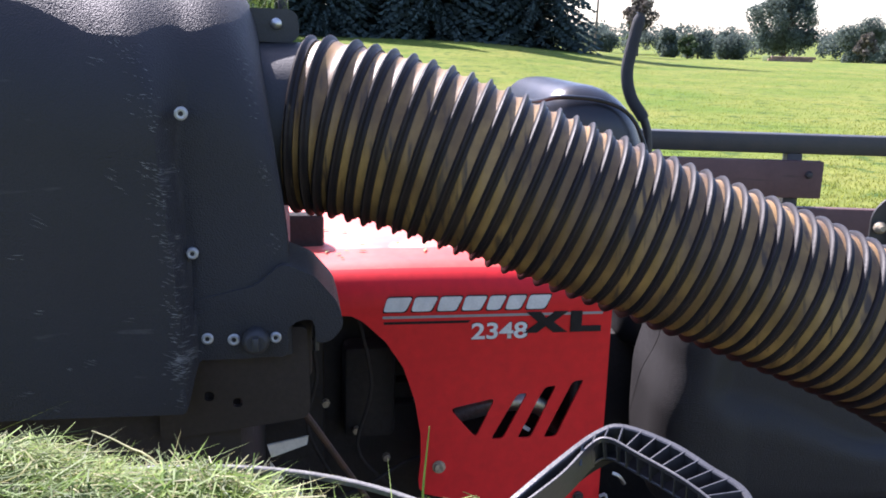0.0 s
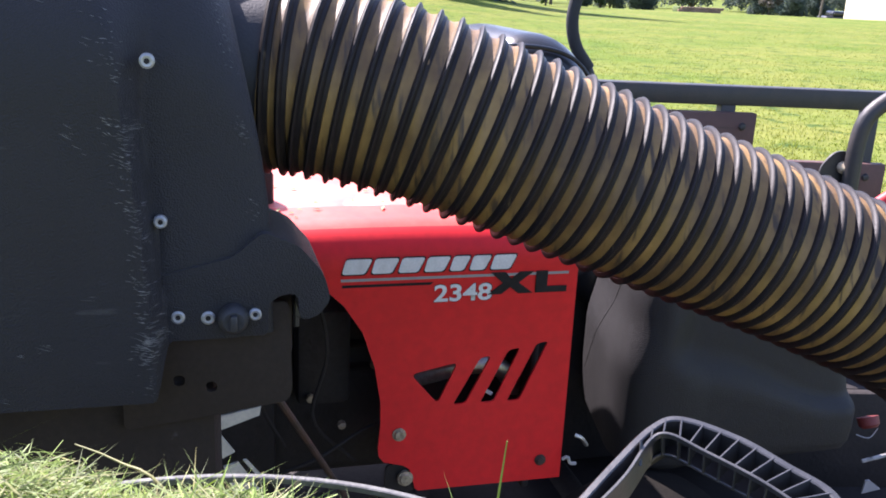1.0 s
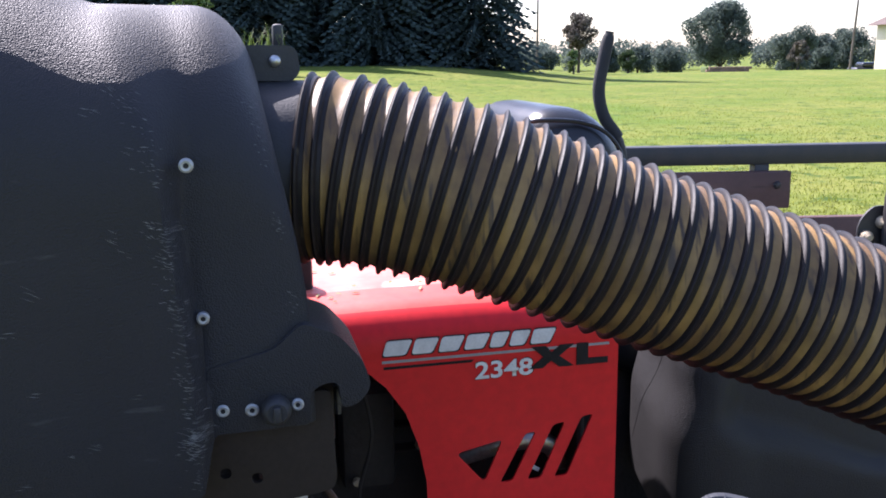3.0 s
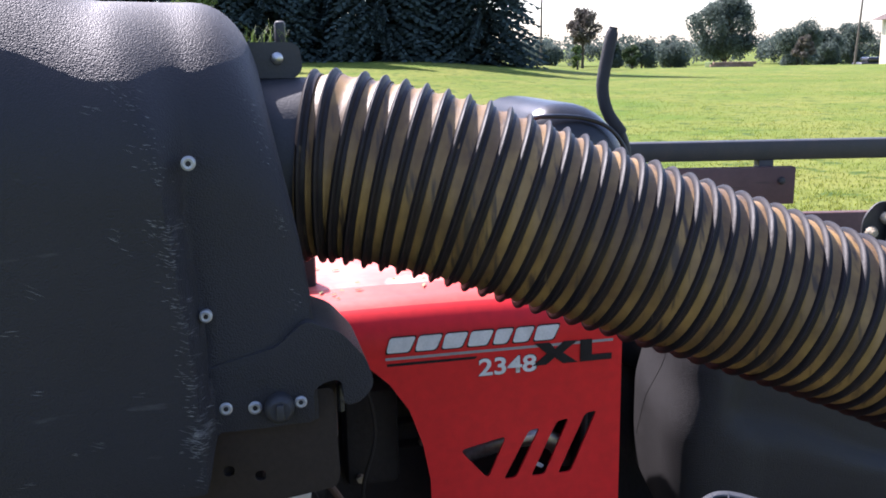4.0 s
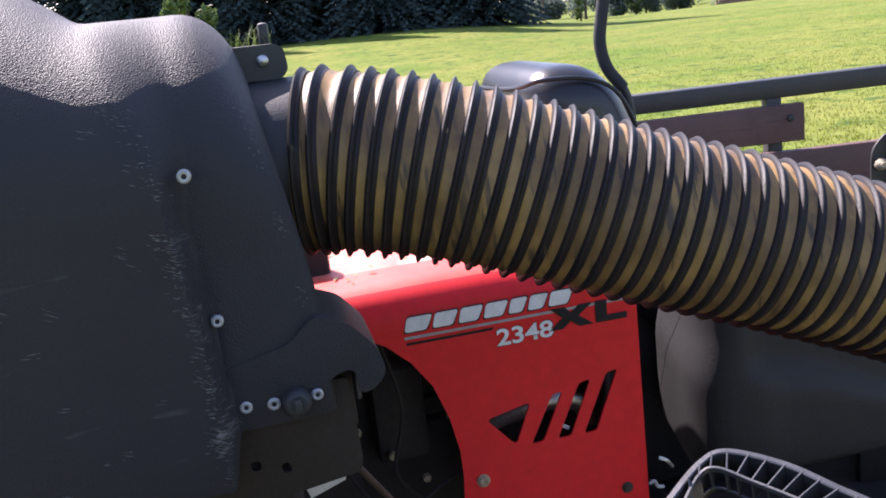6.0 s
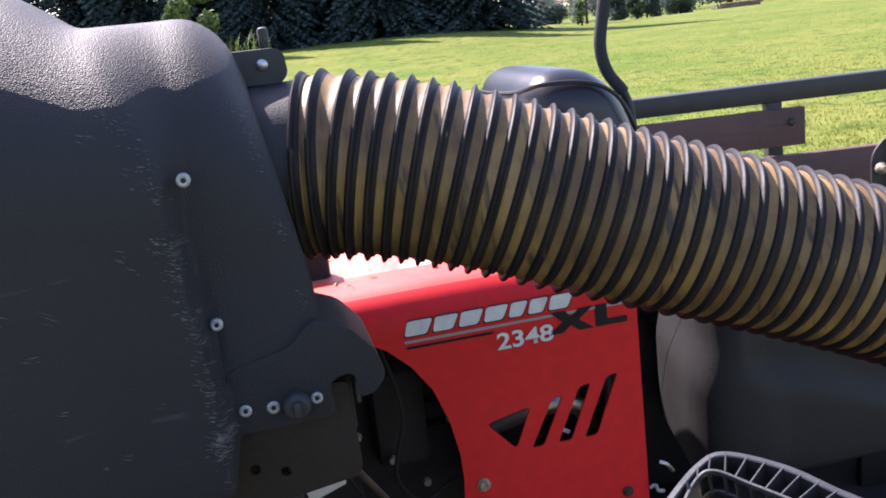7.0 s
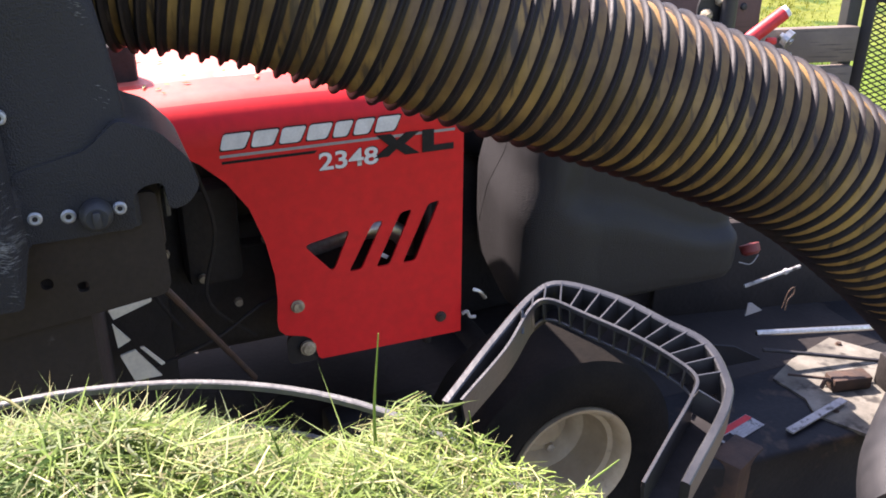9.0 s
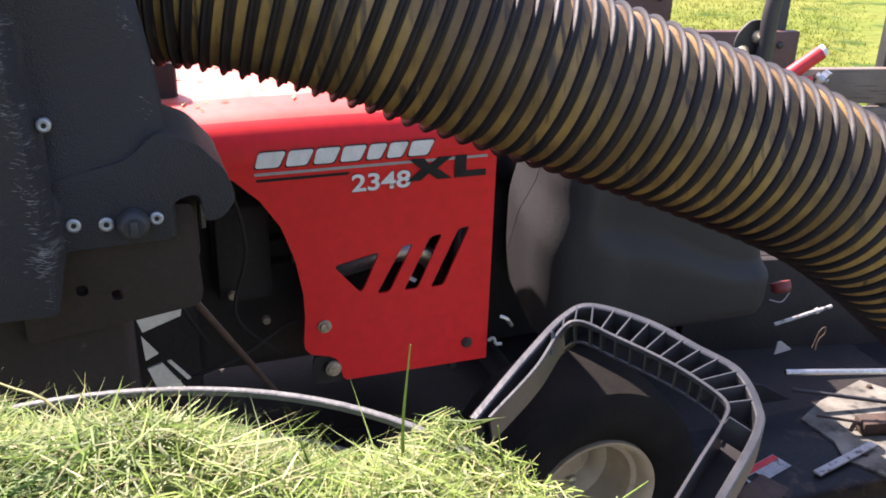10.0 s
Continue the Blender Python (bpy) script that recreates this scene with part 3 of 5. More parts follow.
mesh_gate()

# ---- the mower ----
mower = thing("riding_mower", tuple(mw(0.3, 0.5, FLOOR)), "red and black riding lawn mower on a trailer", "mower")


def side_panel():
    outline = [(0.241, 0.753), (0.241, 1.118), (-0.30, 1.118), (-0.30, 1.112), (-0.165, 1.106), (-0.147, 1.096), (-0.114, 1.064), (-0.086, 1.022),
               (-0.067, 0.966), (-0.057, 0.910), (-0.056, 0.870), (-0.059, 0.832), (-0.057, 0.818), (-0.049, 0.808), (-0.019, 0.800), (-0.009, 0.793), (-0.004, 0.780), (0.001, 0.758), (0.006, 0.754)]
    tri = round_loop([(-0.012, 0.951), (0.060, 0.966), (0.031, 0.900)], 0.010)
    slots = [round_loop(p, 0.006, 3) for p in (
        [(0.095, 0.971), (0.112, 0.973), (0.075, 0.897), (0.055, 0.896)],
        [(0.139, 0.981), (0.158, 0.984), (0.120, 0.896), (0.098, 0.896)],
        [(0.184, 0.989), (0.203, 0.992), (0.162, 0.896), (0.141, 0.895)])]
    p = part("side_panel", sheet(outline, [tri, *slots], 0.004, MF), RED, mower, "glossy red steel engine side panel")
    for u, w, r, m in ((-0.027, 0.854, 0.0085, GOLD), (0.205, 0.788, 0.0075, RUST), (0.003 - 0.018, 0.778, 0.010, GOLD)):
        part("bolt", lathe([(0.0, -0.007), (r * 0.8, -0.0065), (r, -0.003), (r * 1.25, -0.0025), (r * 1.25, 0.003)], 12, MF @ pose(u, 0, w)), m, p)
    part("hinge_tab", sheet(round_loop([(-0.045, 0.75), (0.004, 0.75), (0.004, 0.80), (-0.045, 0.80)], 0.012), [], 0.006, MF @ pose(0, 0.006, 0)), ENGINE, mower)

    # the bend over the top and the broad top of the engine cover
    bm = bmesh.new()
    us = [-0.30 + 0.541 * i / 24 for i in range(25)]
    prof = [(0.0, 1.118)]
    for k in range(1, 11):
        a = math.pi / 2 * k / 10 * 0.93
        prof.append((0.060 * (1 - math.cos(a)), 1.118 + 0.058 * math.sin(a)))
    for k in range(1, 16):
        prof.append((0.056 + k * 0.055, 1.1755 + 0.0042 * k - 0.00022 * k * k))
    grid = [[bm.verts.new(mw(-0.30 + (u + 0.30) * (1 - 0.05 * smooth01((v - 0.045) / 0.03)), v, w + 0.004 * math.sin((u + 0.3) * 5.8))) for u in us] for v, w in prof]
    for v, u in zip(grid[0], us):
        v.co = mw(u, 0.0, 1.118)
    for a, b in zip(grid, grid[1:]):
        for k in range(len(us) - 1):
            # painted glare by row: strong on top, weaker on the bend, plain red below
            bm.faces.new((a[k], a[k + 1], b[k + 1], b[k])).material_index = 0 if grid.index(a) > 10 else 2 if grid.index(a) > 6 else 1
    part("engine_cover", bm, [DUSTY_GLARE, RED, BEND_GLARE], mower, "rounded dusty red engine cover top, sun glare put into its colour")

    # dead leaves and clippings lying on the cover
    bm = bmesh.new()
    rng = random.Random(4)
    for _ in range(46):
        u, v = rng.uniform(-0.28, 0.2), rng.uniform(0.06, 0.4)
        k = (v - 0.056) / 0.055
        w = 1.1755 + 0.0042 * k - 0.00022 * k * k + 0.004 * math.sin((u + 0.3) * 5.8) + 0.002
        a, s = rng.uniform(0, 6.28), rng.uniform(0.004, 0.013)
        d, e = Vector((math.cos(a), math.sin(a), 0)) * s, Vector((-math.sin(a), math.cos(a), 0)) * s * 0.25
        c = Vector((u, v, w))
        bm.faces.new([bm.verts.new(MF @ q) for q in (c - d, c - e + Vector((0, 0, .002)), c + d, c + e)])
    tagged(link("fallen_clippings", bm, STRAW, None, at=tuple(mw(0, 0.2, 1.18))), "dry grass clippings scattered on the red cover", "grass clippings", kind="stuff")

    # printing
    def slab(name, pts, depth, m):
        part(name, sheet(pts, [], -depth, MF @ pose(0, -0.0006, 0)), m, p)

    xs = [-0.121, -0.079, -0.040, -0.002, 0.036, 0.066, 0.098, 0.137]
    for k in range(7):
        a, b = xs[k] + 0.003, xs[k + 1] - 0.003
        lo, hi, sl = 1.1115, 1.1335, 0.008
        slab("logo_outline", round_loop([(a - 0.002, lo - 0.002), (b - 0.001, lo - 0.002), (b + sl + 0.002, hi + 0.002), (a + sl - 0.001, hi + 0.002)], 0.005), 0.0004, INK)
        slab("logo_shape", round_loop([(a, lo), (b - 0.003, lo), (b + sl, hi), (a + sl - 0.002, hi)], 0.005), 0.0010, WHITE)
    slab("stripe", [(-0.119, 1.1005), (0.226, 1.1005), (0.226, 1.1045), (-0.119, 1.1045)], 0.0006, GREY)
    slab("stripe", [(-0.117, 1.0915), (0.012, 1.0915), (0.016, 1.0955), (-0.117, 1.0955)], 0.0006, INK)

    def letters(text, u, w, height, width, m, out, name):
        cu = bpy.data.curves.new(name, "FONT")
        cu.body, cu.extrude, cu.offset = text, 0.0, 0.022
        ob = new(name, cu)
        bpy.context.view_layer.update()
        me = bpy.data.meshes.new_from_object(ob.evaluated_get(bpy.context.evaluated_depsgraph_get()))
        bpy.data.objects.remove(ob)
        bm = bmesh.new()
        bm.from_mesh(me)
        lo = Vector((min(v.co.x for v in bm.verts), min(v.co.y for v in bm.verts)))
        hi = Vector((max(v.co.x for v in bm.verts), max(v.co.y for v in bm.verts)))
        for v in bm.verts:
            v.co = MF @ Vector((u + (v.co.x - lo.x) / (hi.x - lo.x) * width, out, w + (v.co.y - lo.y) / (hi.y - lo.y) * height))
        part(name, bm, m, p, smooth=False)

    letters("2348", 0.017, 1.0635, 0.0285, 0.090, INK, -0.0012, "number_outline")
    letters("2348", 0.0175, 1.0645, 0.0265, 0.088, WHITE, -0.0018, "number")
    lo, hi = 1.0725, 1.1065
    mid, k = (lo + hi) / 2, 0.0115
    slab("letter_x", [(0.103, hi), (0.103 + 2 * k, hi), (0.135, mid + 0.0065), (0.148, hi), (0.148 + 1.9 * k, hi), (0.147, mid), (0.170, lo), (0.170 - 2 * k, lo), (0.134, mid - 0.0065), (0.121, lo), (0.121 - 1.9 * k, lo), (0.122, mid)], 0.0014, INK)
    slab("letter_l", [(0.174, lo), (0.224, lo), (0.224, lo + 0.0095), (0.1925, lo + 0.0095), (0.1925, hi), (0.174, hi)], 0.0014, INK)


side_panel()


def engine():
    """The dark machinery seen through the panel's cut-outs and under the hopper."""
    part("engine_block", box((-0.22, 0.16, 0.70), (0.22, 0.62, 1.10), 0.03, 3, MF), ENGINE, mower)
    for k in range(4):
        part("cooling_fin", box((-0.08, 0.135, 0.90 + 0.040 * k), (0.10, 0.165, 0.906 + 0.040 * k), 0.002, 1, MF), ENGINE, mower)
    part("fan_shroud", box((-0.17, 0.10, 0.86), (-0.085, 0.162, 1.02), 0.012, 2, MF), ENGINE, mower)
    for pts in ([(-0.24, 0.07, 1.10), (-0.215, 0.06, 1.00), (-0.23, 0.07, 0.90), (-0.19, 0.09, 0.80)], [(-0.16, 0.06, 1.12), (-0.13, 0.05, 0.98), (-0.15, 0.06, 0.86), (-0.08, 0.08, 0.77)],
                [(-0.26, 0.05, 0.76), (-0.15, 0.04, 0.80), (-0.06, 0.06, 0.84), (0.02, 0.09, 0.83)]):
        part("control_cable", tube(bmesh.new(), spline([mw(*q) for q in pts], 18)[0], 0.0030, 7), ENGINE, mower, "black control cable")
    part("exhaust_pipe", tube(bmesh.new(), spline([mw(0.02, 0.1, 0.90), mw(0.10, 0.07, 0.93), mw(0.16, 0.09, 0.91), mw(0.20, 0.12, 0.86)], 14)[0], 0.016, 10), ZINC, mower, "bright bare exhaust pipe")
    # white bar added to paint the lit edge glimpsed in the slots
    part("bare_strip", tube(bmesh.new(), [mw(0.096, 0.022, 0.917), mw(0.124, 0.022, 0.899)], 0, square=(0.003, 0.006)), WHITE, mower, "white strip painting a lit metal edge behind the cut-outs")
    part("cable_end", tube(bmesh.new(), spline([mw(0.262, 0.0, 0.826), mw(0.272, -0.004, 0.822), mw(0.284, 0.0, 0.806)], 8)[0], 0.0032, 8), ZINC, mower, "bright metal cable end")
    part("wire_clip", tube(bmesh.new(), spline([mw(0.238, -0.012, 0.792), mw(0.246, -0.014, 0.796), mw(0.252, -0.012, 0.784), mw(0.262, -0.012, 0.782)], 12)[0], 0.0028, 8), WORN, mower, "pale bent wire clip")
    part("brace_rod", tube(bmesh.new(), [(-0.192, 0.985, 1.174), (-0.098, 1.40, 0.745)], 0.0042, 8), RUST, mower, "rusty brace rod")
    for k in range(5):
        q = mw(-0.20 + 0.05 * k, 0.09, 0.93 - 0.05 * (k % 3))
        part("engine_bolt", lathe([(0.0, -0.006), (0.006, -0.005), (0.007, 0.004)], 8, pose(*q, 0, 0, YAW)), GOLD, mower)
    part("bulkhead", box((-0.50, 0.13, 0.55), (-0.20, 0.16, 1.235), 0.01, m=MF), ENGINE, mower)
    # added flat pieces shaped like the sunlit floor glimpsed under the hopper
    for piece in ([(-0.309, 0.900), (-0.260, 0.912), (-0.262, 0.898), (-0.304, 0.879)], [(-0.306, 0.872), (-0.290, 0.841), (-0.304, 0.832)],
                  [(-0.303, 0.818), (-0.287, 0.824), (-0.262, 0.772), (-0.292, 0.772)], [(-0.281, 0.826), (-0.277, 0.826), (-0.257, 0.792), (-0.261, 0.790)]):
        part("pale_guard", sheet([(-0.293 + (u + 0.309) * 1.3, w - 0.010) for u, w in piece], [], 0.004, MF @ pose(0, 0.03, 0)), SUNLIT_GAP, mower, "cream sheet standing in for the sunlit floor beyond the gap")
    # unseen box added to keep the sun off the belly plate
    part("rear_shroud", box((-0.62, 0.104, 0.60), (-0.30, 0.78, 1.02), 0.02, 2, MF), ENGINE, mower)
    part("hood_back_panel", box((0.20, 0.06, 0.70), (0.215, 0.8, 1.10), 0.006, m=MF), ENGINE, mower)
    part("frame_rail", box((0.02, 0.03, 0.52), (0.55, 0.09, 0.60), 0.008, m=MF), ENGINE, mower)
    part("frame_rail", box((-0.62, 0.85, 0.52), (0.95, 0.93, 0.60), 0.008, m=MF), ENGINE, mower)
    part("belly_plate", box((-0.275, -0.02, 0.50), (1.2, 0.85, 0.53), 0.004, m=MF), ENGINE, mower)


engine()


def fender_tank():
    """Moulded black tank over the rear wheel, with a soft vertical shoulder."""
    bm = bmesh.new()
    rings, seam = [], []
    corners = [(-0.174, -0.20), (0.285, -0.20), (0.285, 0.20), (-0.085, 0.20)]
    soft, tight = round_loop(corners, 0.115, 12), round_loop(corners, 0.04, 12)
    loop = soft[:13] + tight[13:39] + soft[39:]
    loop, count = [Vector((*p, 0)) for p in loop + loop[:1]], 200
    total = sum((b - a).length for a, b in zip(loop, loop[1:]))
    even, acc = [], 0.0
    for a, b in zip(loop, loop[1:]):
        step = (b - a).length
        while len(even) < count and total * len(even) / count <= acc + step + 1e-9:
            even.append(a.lerp(b, (total * len(even) / count - acc) / max(step, 1e-9)))
        acc += step

    levels = [(0.735, 0.93), (0.745, 0.97), (0.77, 0.99), (0.82, 1.0), (0.90, 1.0), (0.97, 0.99), (1.03, 0.97), (1.08, 0.93), (1.11, 0.88), (1.128, 0.80), (1.135, 0.66)]
    fine = []
    for (w0, k0), (w1, k1) in zip(levels, levels[1:]):
        fine += [(w0 + (w1 - w0) * j / 4, k0 + (k1 - k0) * j / 4) for j in range(4)]
    for w, k in fine + [levels[-1]]:
        ring = []
        for p in even:
            u, v = 0.531 + p.x * k, 0.205 + p.y * k
            if p.y < -0.05:
                # the face steps back behind a rounded rear shoulder, over a ledge low down
                step = smooth01((u - 0.415 - 0.05 * smooth01((0.955 - w) / 0.05)) / 0.075)
                v += 0.034 * step * smooth01((1.09 - w) / 0.06) * smooth01((-0.05 - p.y) / 0.08) * (0.25 + 0.75 * smooth01((w - 0.885) / 0.05))
            u -= 0.016 * smooth01((1.0 - w) / 0.1) * (1 if p.x < 0 else -0.3)
            low = 0.735 + (w - 0.735) * (1 - 0.48 * smooth01((u - 0.50) / 0.28))
            ring.append(bm.verts.new(mw(u, v, low)))
        if 0.80 < w < 1.10:
            k = -24 + 26 * (w - 0.80) / 0.30
            seam.append(ring[math.floor(k)].co.lerp(ring[math.floor(k) + 1].co, k % 1))
        rings.append(ring)
    c = len(even)
    for a, b in zip(rings, rings[1:]):
        for k in range(c):
            bm.faces.new((a[k], a[(k + 1) % c], b[(k + 1) % c], b[k]))
    bm.faces.new(rings[0])
    bm.faces.new(rings[-1])
    tank = part("fender_tank", bm, TANK, mower, "black moulded plastic fender tank")
    part("mould_seam", tube(bmesh.new(), seam, 0.0006, 6), INK, tank)


fender_tank()


def mower_wheel(u, v, w, r, width, rim_r, label, tread=True):
    m = MF @ pose(u, v, w)
    t = width / 2
    wheel = part("wheel", lathe([(rim_r, -t * 0.78), (rim_r + 0.012, -t * 0.92), (r * 0.72, -t), (r * 0.88, -t * 0.97), (r * 0.97, -t * 0.82), (r, -t * 0.5), (r, t * 0.5), (r * 0.97, t * 0.82), (r * 0.8, t), (rim_r, t * 0.8)], 48, m, cap=False), RUBBER, mower, label)
    part("rim", lathe([(rim_r * 0.30, t * 0.30), (rim_r * 0.50, t * 0.28), (rim_r * 0.60, t * 0.10), (rim_r * 0.70, t * 0.02), (rim_r * 0.76, -t * 0.30), (rim_r * 0.80, -t * 0.62), (rim_r * 0.88, -t * 0.66), (rim_r * 0.92, -t * 0.84), (rim_r * 0.99, -t * 0.93), (rim_r * 1.05, -t * 0.95), (rim_r * 1.06, -t * 0.80), (rim_r, -t * 0.7), (rim_r, t * 0.7)], 48, m, cap=False), CREAM, wheel, "cream painted steel rim")
    part("hub", lathe([(0.0, t * 0.05), (rim_r * 0.26, t * 0.08), (rim_r * 0.31, t * 0.4)], 20, m), CREAM, wheel)
    for k in range(4):
        a = k * math.pi / 2 + 0.4
        part("lug_nut", lathe([(0.0, t * 0.16), (0.008, t * 0.17), (0.009, t * 0.4)], 6, m @ pose(rim_r * 0.48 * math.cos(a), 0, rim_r * 0.48 * math.sin(a))), ZINC, wheel)
    if tread:
        bm = bmesh.new()
        for k in range(30):
            for sg in (-1, 1):
                a = 2 * math.pi * (k + 0.25 * sg) / 30
                rbox(bm, (-0.012, (0.05 if sg > 0 else -0.95) * t, -0.004), (0.012, (0.95 if sg > 0 else -0.05) * t, 0.008), 0.003, 1,
                     m @ Matrix.Rotation(a, 4, "Y") @ pose(0, 0, r, 0, 0, 20 * sg))
        part("tread", bm, RUBBER, wheel)
    return wheel


mower_wheel(0.386, -0.055, 0.540, 0.202, 0.20, 0.106, "black turf tyre on a cream rim", tread=False)
mower_wheel(0.405, 0.96, 0.522, 0.242, 0.20, 0.112, "black turf tyre on a cream rim")
part("axle", tube(bmesh.new(), [mw(0.405, 0.06, 0.522), mw(0.405, 0.86, 0.522)], 0.03, 10), ENGINE, mower)
for v in (0.05, 0.85):
    part("caster_wheel", lathe([(0.03, -0.05), (0.13, -0.055), (0.14, -0.03), (0.14, 0.03), (0.13, 0.055), (0.03, 0.05)], 28, MF @ pose(1.75, v, FLOOR + 0.14)), RUBBER, mower)


def seat():
    m = MF
    bm = box((0.045, 0.36, 0.98), (0.225, 0.80, 1.430), 0.080, 7)
    for v in bm.verts:
        k = (v.co.z - 0.98) / 0.457
        v.co.x += 0.05 - 0.11 * k
        if v.co.x > 0.09:
            v.co.x += 0.075 * (1 - k) ** 1.2
    eye = Vector((-0.05, 0.16, 1.53))
    away = Matrix.Translation(eye) @ Matrix.Scale(1.16, 4) @ Matrix.Translation(-eye)
    bm.transform(away @ MF @ pose(0.212, -0.02, 0))
    back = part("seat_back", bm, VINYL, mower, "shiny black vinyl seat back")
    line = ((0.004, 0.66, 1.388), (0.000, 0.48, 1.394), (0.010, 0.385, 1.400), (0.045, 0.353, 1.410), (0.12, 0.352, 1.405), (0.175, 0.352, 1.382), (0.21, 0.352, 1.33), (0.245, 0.352, 1.22), (0.27, 0.352, 1.10))
    pts = [mw(x + 0.193, v, z) for x, v, z in line]
    part("piping", tube(bmesh.new(), spline([away @ Vector(q) for q in pts], 50)[0], 0.0048, 8), VINYL, back)
    part("seat_cushion", box((0.40, 0.34, 0.90), (0.86, 0.82, 1.02), 0.05, 4, m), VINYL, mower, "black vinyl seat cushion")
    part("seat_base", box((0.30, 0.40, 0.53), (0.80, 0.78, 0.93), 0.02, 2, m), ENGINE, mower)


seat()


def levers():
    a, _ = spline([(0.476, 2.5, 1.062), (0.473, 2.5, 1.234), (0.459, 2.5, 1.306), (0.419, 2.5, 1.367), (0.404, 2.5, 1.431), (0.414, 2.5, 1.505), (0.429, 2.5, 1.579)], 40)
    lv = part("drive_lever", tube(bmesh.new(), a, 0.0112, 12), BLACKSTEEL, mower, "black bent steering lever")
    g = [p for p in a if p.z > 1.31]
    tops = [0.0158] * (len(g) - 2) + [0.0145, 0.008]
    part("foam_grip", tube(bmesh.new(), g, tops, 14), FOAM, lv, "black foam grip")
    b, _ = spline([(0.913, 2.0, 0.80), (0.920, 2.0, 1.00), (0.922, 2.0, 1.13), (0.924, 2.0, 1.235), (0.942, 2.0, 1.29), (1.005, 2.0, 1.342), (1.048, 2.0, 1.396), (1.056, 2.0, 1.47), (1.053, 2.0, 1.60)], 50)
    lv = part("drive_lever", tube(bmesh.new(), b, 0.0175, 14), BLACKSTEEL, mower, "black bent steering lever")
    plate = part("lever_plate", sheet(round_loop([(0.862, 0.93), (0.953, 0.93), (0.953, 1.155), (0.930, 1.205), (0.892, 1.207), (0.862, 1.172)], 0.026), [], 0.006, pose(0, 2.02, 0)), BLACKSTEEL, mower)
    for x, z in ((0.910, 1.172), (0.879, 1.142)):
        part("nut", lathe([(0.0, -0.020), (0.006, -0.020), (0.008, -0.016), (0.0115, -0.013), (0.0135, -0.008), (0.0135, 0.0)], 10, pose(x, 2.018, z)), GOLD, plate)
    part("lever_base", box((0.84, 1.95, 0.55), (0.98, 2.08, 0.93), 0.01), ENGINE, mower)


levers()


def cutting_deck():
    bm = bmesh.new()
    pts = [(0.56, -0.20), (0.66, -0.235), (1.30, -0.27), (1.52, -0.10), (1.52, 0.95), (1.30, 1.15), (0.72, 1.15), (0.56, 1.05)]
    lo = [bm.verts.new(mw(u, v, 0.37)) for u, v in pts]
    hi = [bm.verts.new(mw(u, v, 0.528)) for u, v in pts]
    bm.faces.new(hi)
    bm.faces.new(lo)
    for k in range(len(pts)):
        bm.faces.new((lo[k], lo[(k + 1) % 8], hi[(k + 1) % 8], hi[k]))
    bmesh.ops.bevel(bm, geom=bm.edges[:], offset=0.012, segments=3, profile=0.5, affect="EDGES")
    deck = part("cutting_deck", bm, DECKSTEEL, mower, "dusty black steel cutting deck")
    # thin pale sheet in the outline of the deck's sunlit patch
    bm = bmesh.new()
    edge = [(0.880, 1.545), (0.95, 1.60), (1.076, 1.665), (1.14, 1.60), (1.24, 1.50), (1.14, 1.36), (0.956, 1.345), (0.895, 1.42), (0.905, 1.47)]
    tops = [bm.verts.new((x, y, 0.5325)) for x, y in edge]
    foots = [bm.verts.new((x, y, 0.5255)) for x, y in edge]
    bm.faces.new(tops)
    for k in range(len(edge)):
        bm.faces.new((tops[k], foots[k], foots[(k + 1) % len(edge)], tops[(k + 1) % len(edge)]))
    part("chute_plate", bm, SUNLIT_DUST, deck, "dusty patch of the deck, painted pale as if sunlit", smooth=False)
    part("deck_post", box((1.065, 1.45, 0.53), (1.13, 1.50, 0.60), 0.006), ENGINE, deck)
    for a, b, r, m in (((0.862, 1.60, 0.604), (1.30, 1.60, 0.580), 0.0060, ZINC), ((0.872, 1.583, 0.575), (1.14, 1.483, 0.573), 0.004, BLACKSTEEL), ((0.90, 1.53, 0.548), (1.04, 1.475, 0.548), 0.0025, RUST), ((0.82, 1.60, 0.712), (0.93, 1.60, 0.745), 0.0036, WORN)):
        part("lift_rod", tube(bmesh.new(), [a, b], r, 8), m, deck)
    part("rod_collar", tube(bmesh.new(), [(0.898, 1.60, 0.7354), (0.904, 1.60, 0.7372)], 0.006, 10), GREY, deck)
    for z0, pts in ((0.645, [(0.832, 0.0), (0.866, 0.010), (0.842, 0.028), (0.835, 0.027)]),):
        part("white_tab", sheet([(x, z0 + z) for x, z in pts], [], 0.003, pose(0, 1.60, 0)), GREY, deck, "bent pale tab")
    part("corner_plate", sheet([(0.72, 0.55), (0.86, 0.565), (0.80, 0.60), (0.72, 0.615)], [], 0.006, pose(0, 1.565, 0)), TANK, deck)
    cap = part("filler_cap", lathe([(0.0, -0.010), (0.013, -0.010), (0.018, -0.005), (0.019, 0.010), (0.0, 0.012)], 18, pose(0.825, 1.61, 0.785, 60, 0, 20)), OLDRED, deck, "faded red filler cap")
    part("cap_tether", tube(bmesh.new(), spline([(0.80, 1.60, 0.765), (0.822, 1.595, 0.762), (0.838, 1.60, 0.778)], 12)[0], 0.0010, 6), GREY, cap)
    part("latch", box((0.965, 1.475, 0.534), (1.045, 1.51, 0.560), 0.003), RUST, deck, "rusty latch strap")
    part("latch_hook", tube(bmesh.new(), spline([(0.945, 1.485, 0.54), (0.955, 1.49, 0.555), (0.968, 1.487, 0.55)], 10)[0], 0.004, 6), RUST, deck)
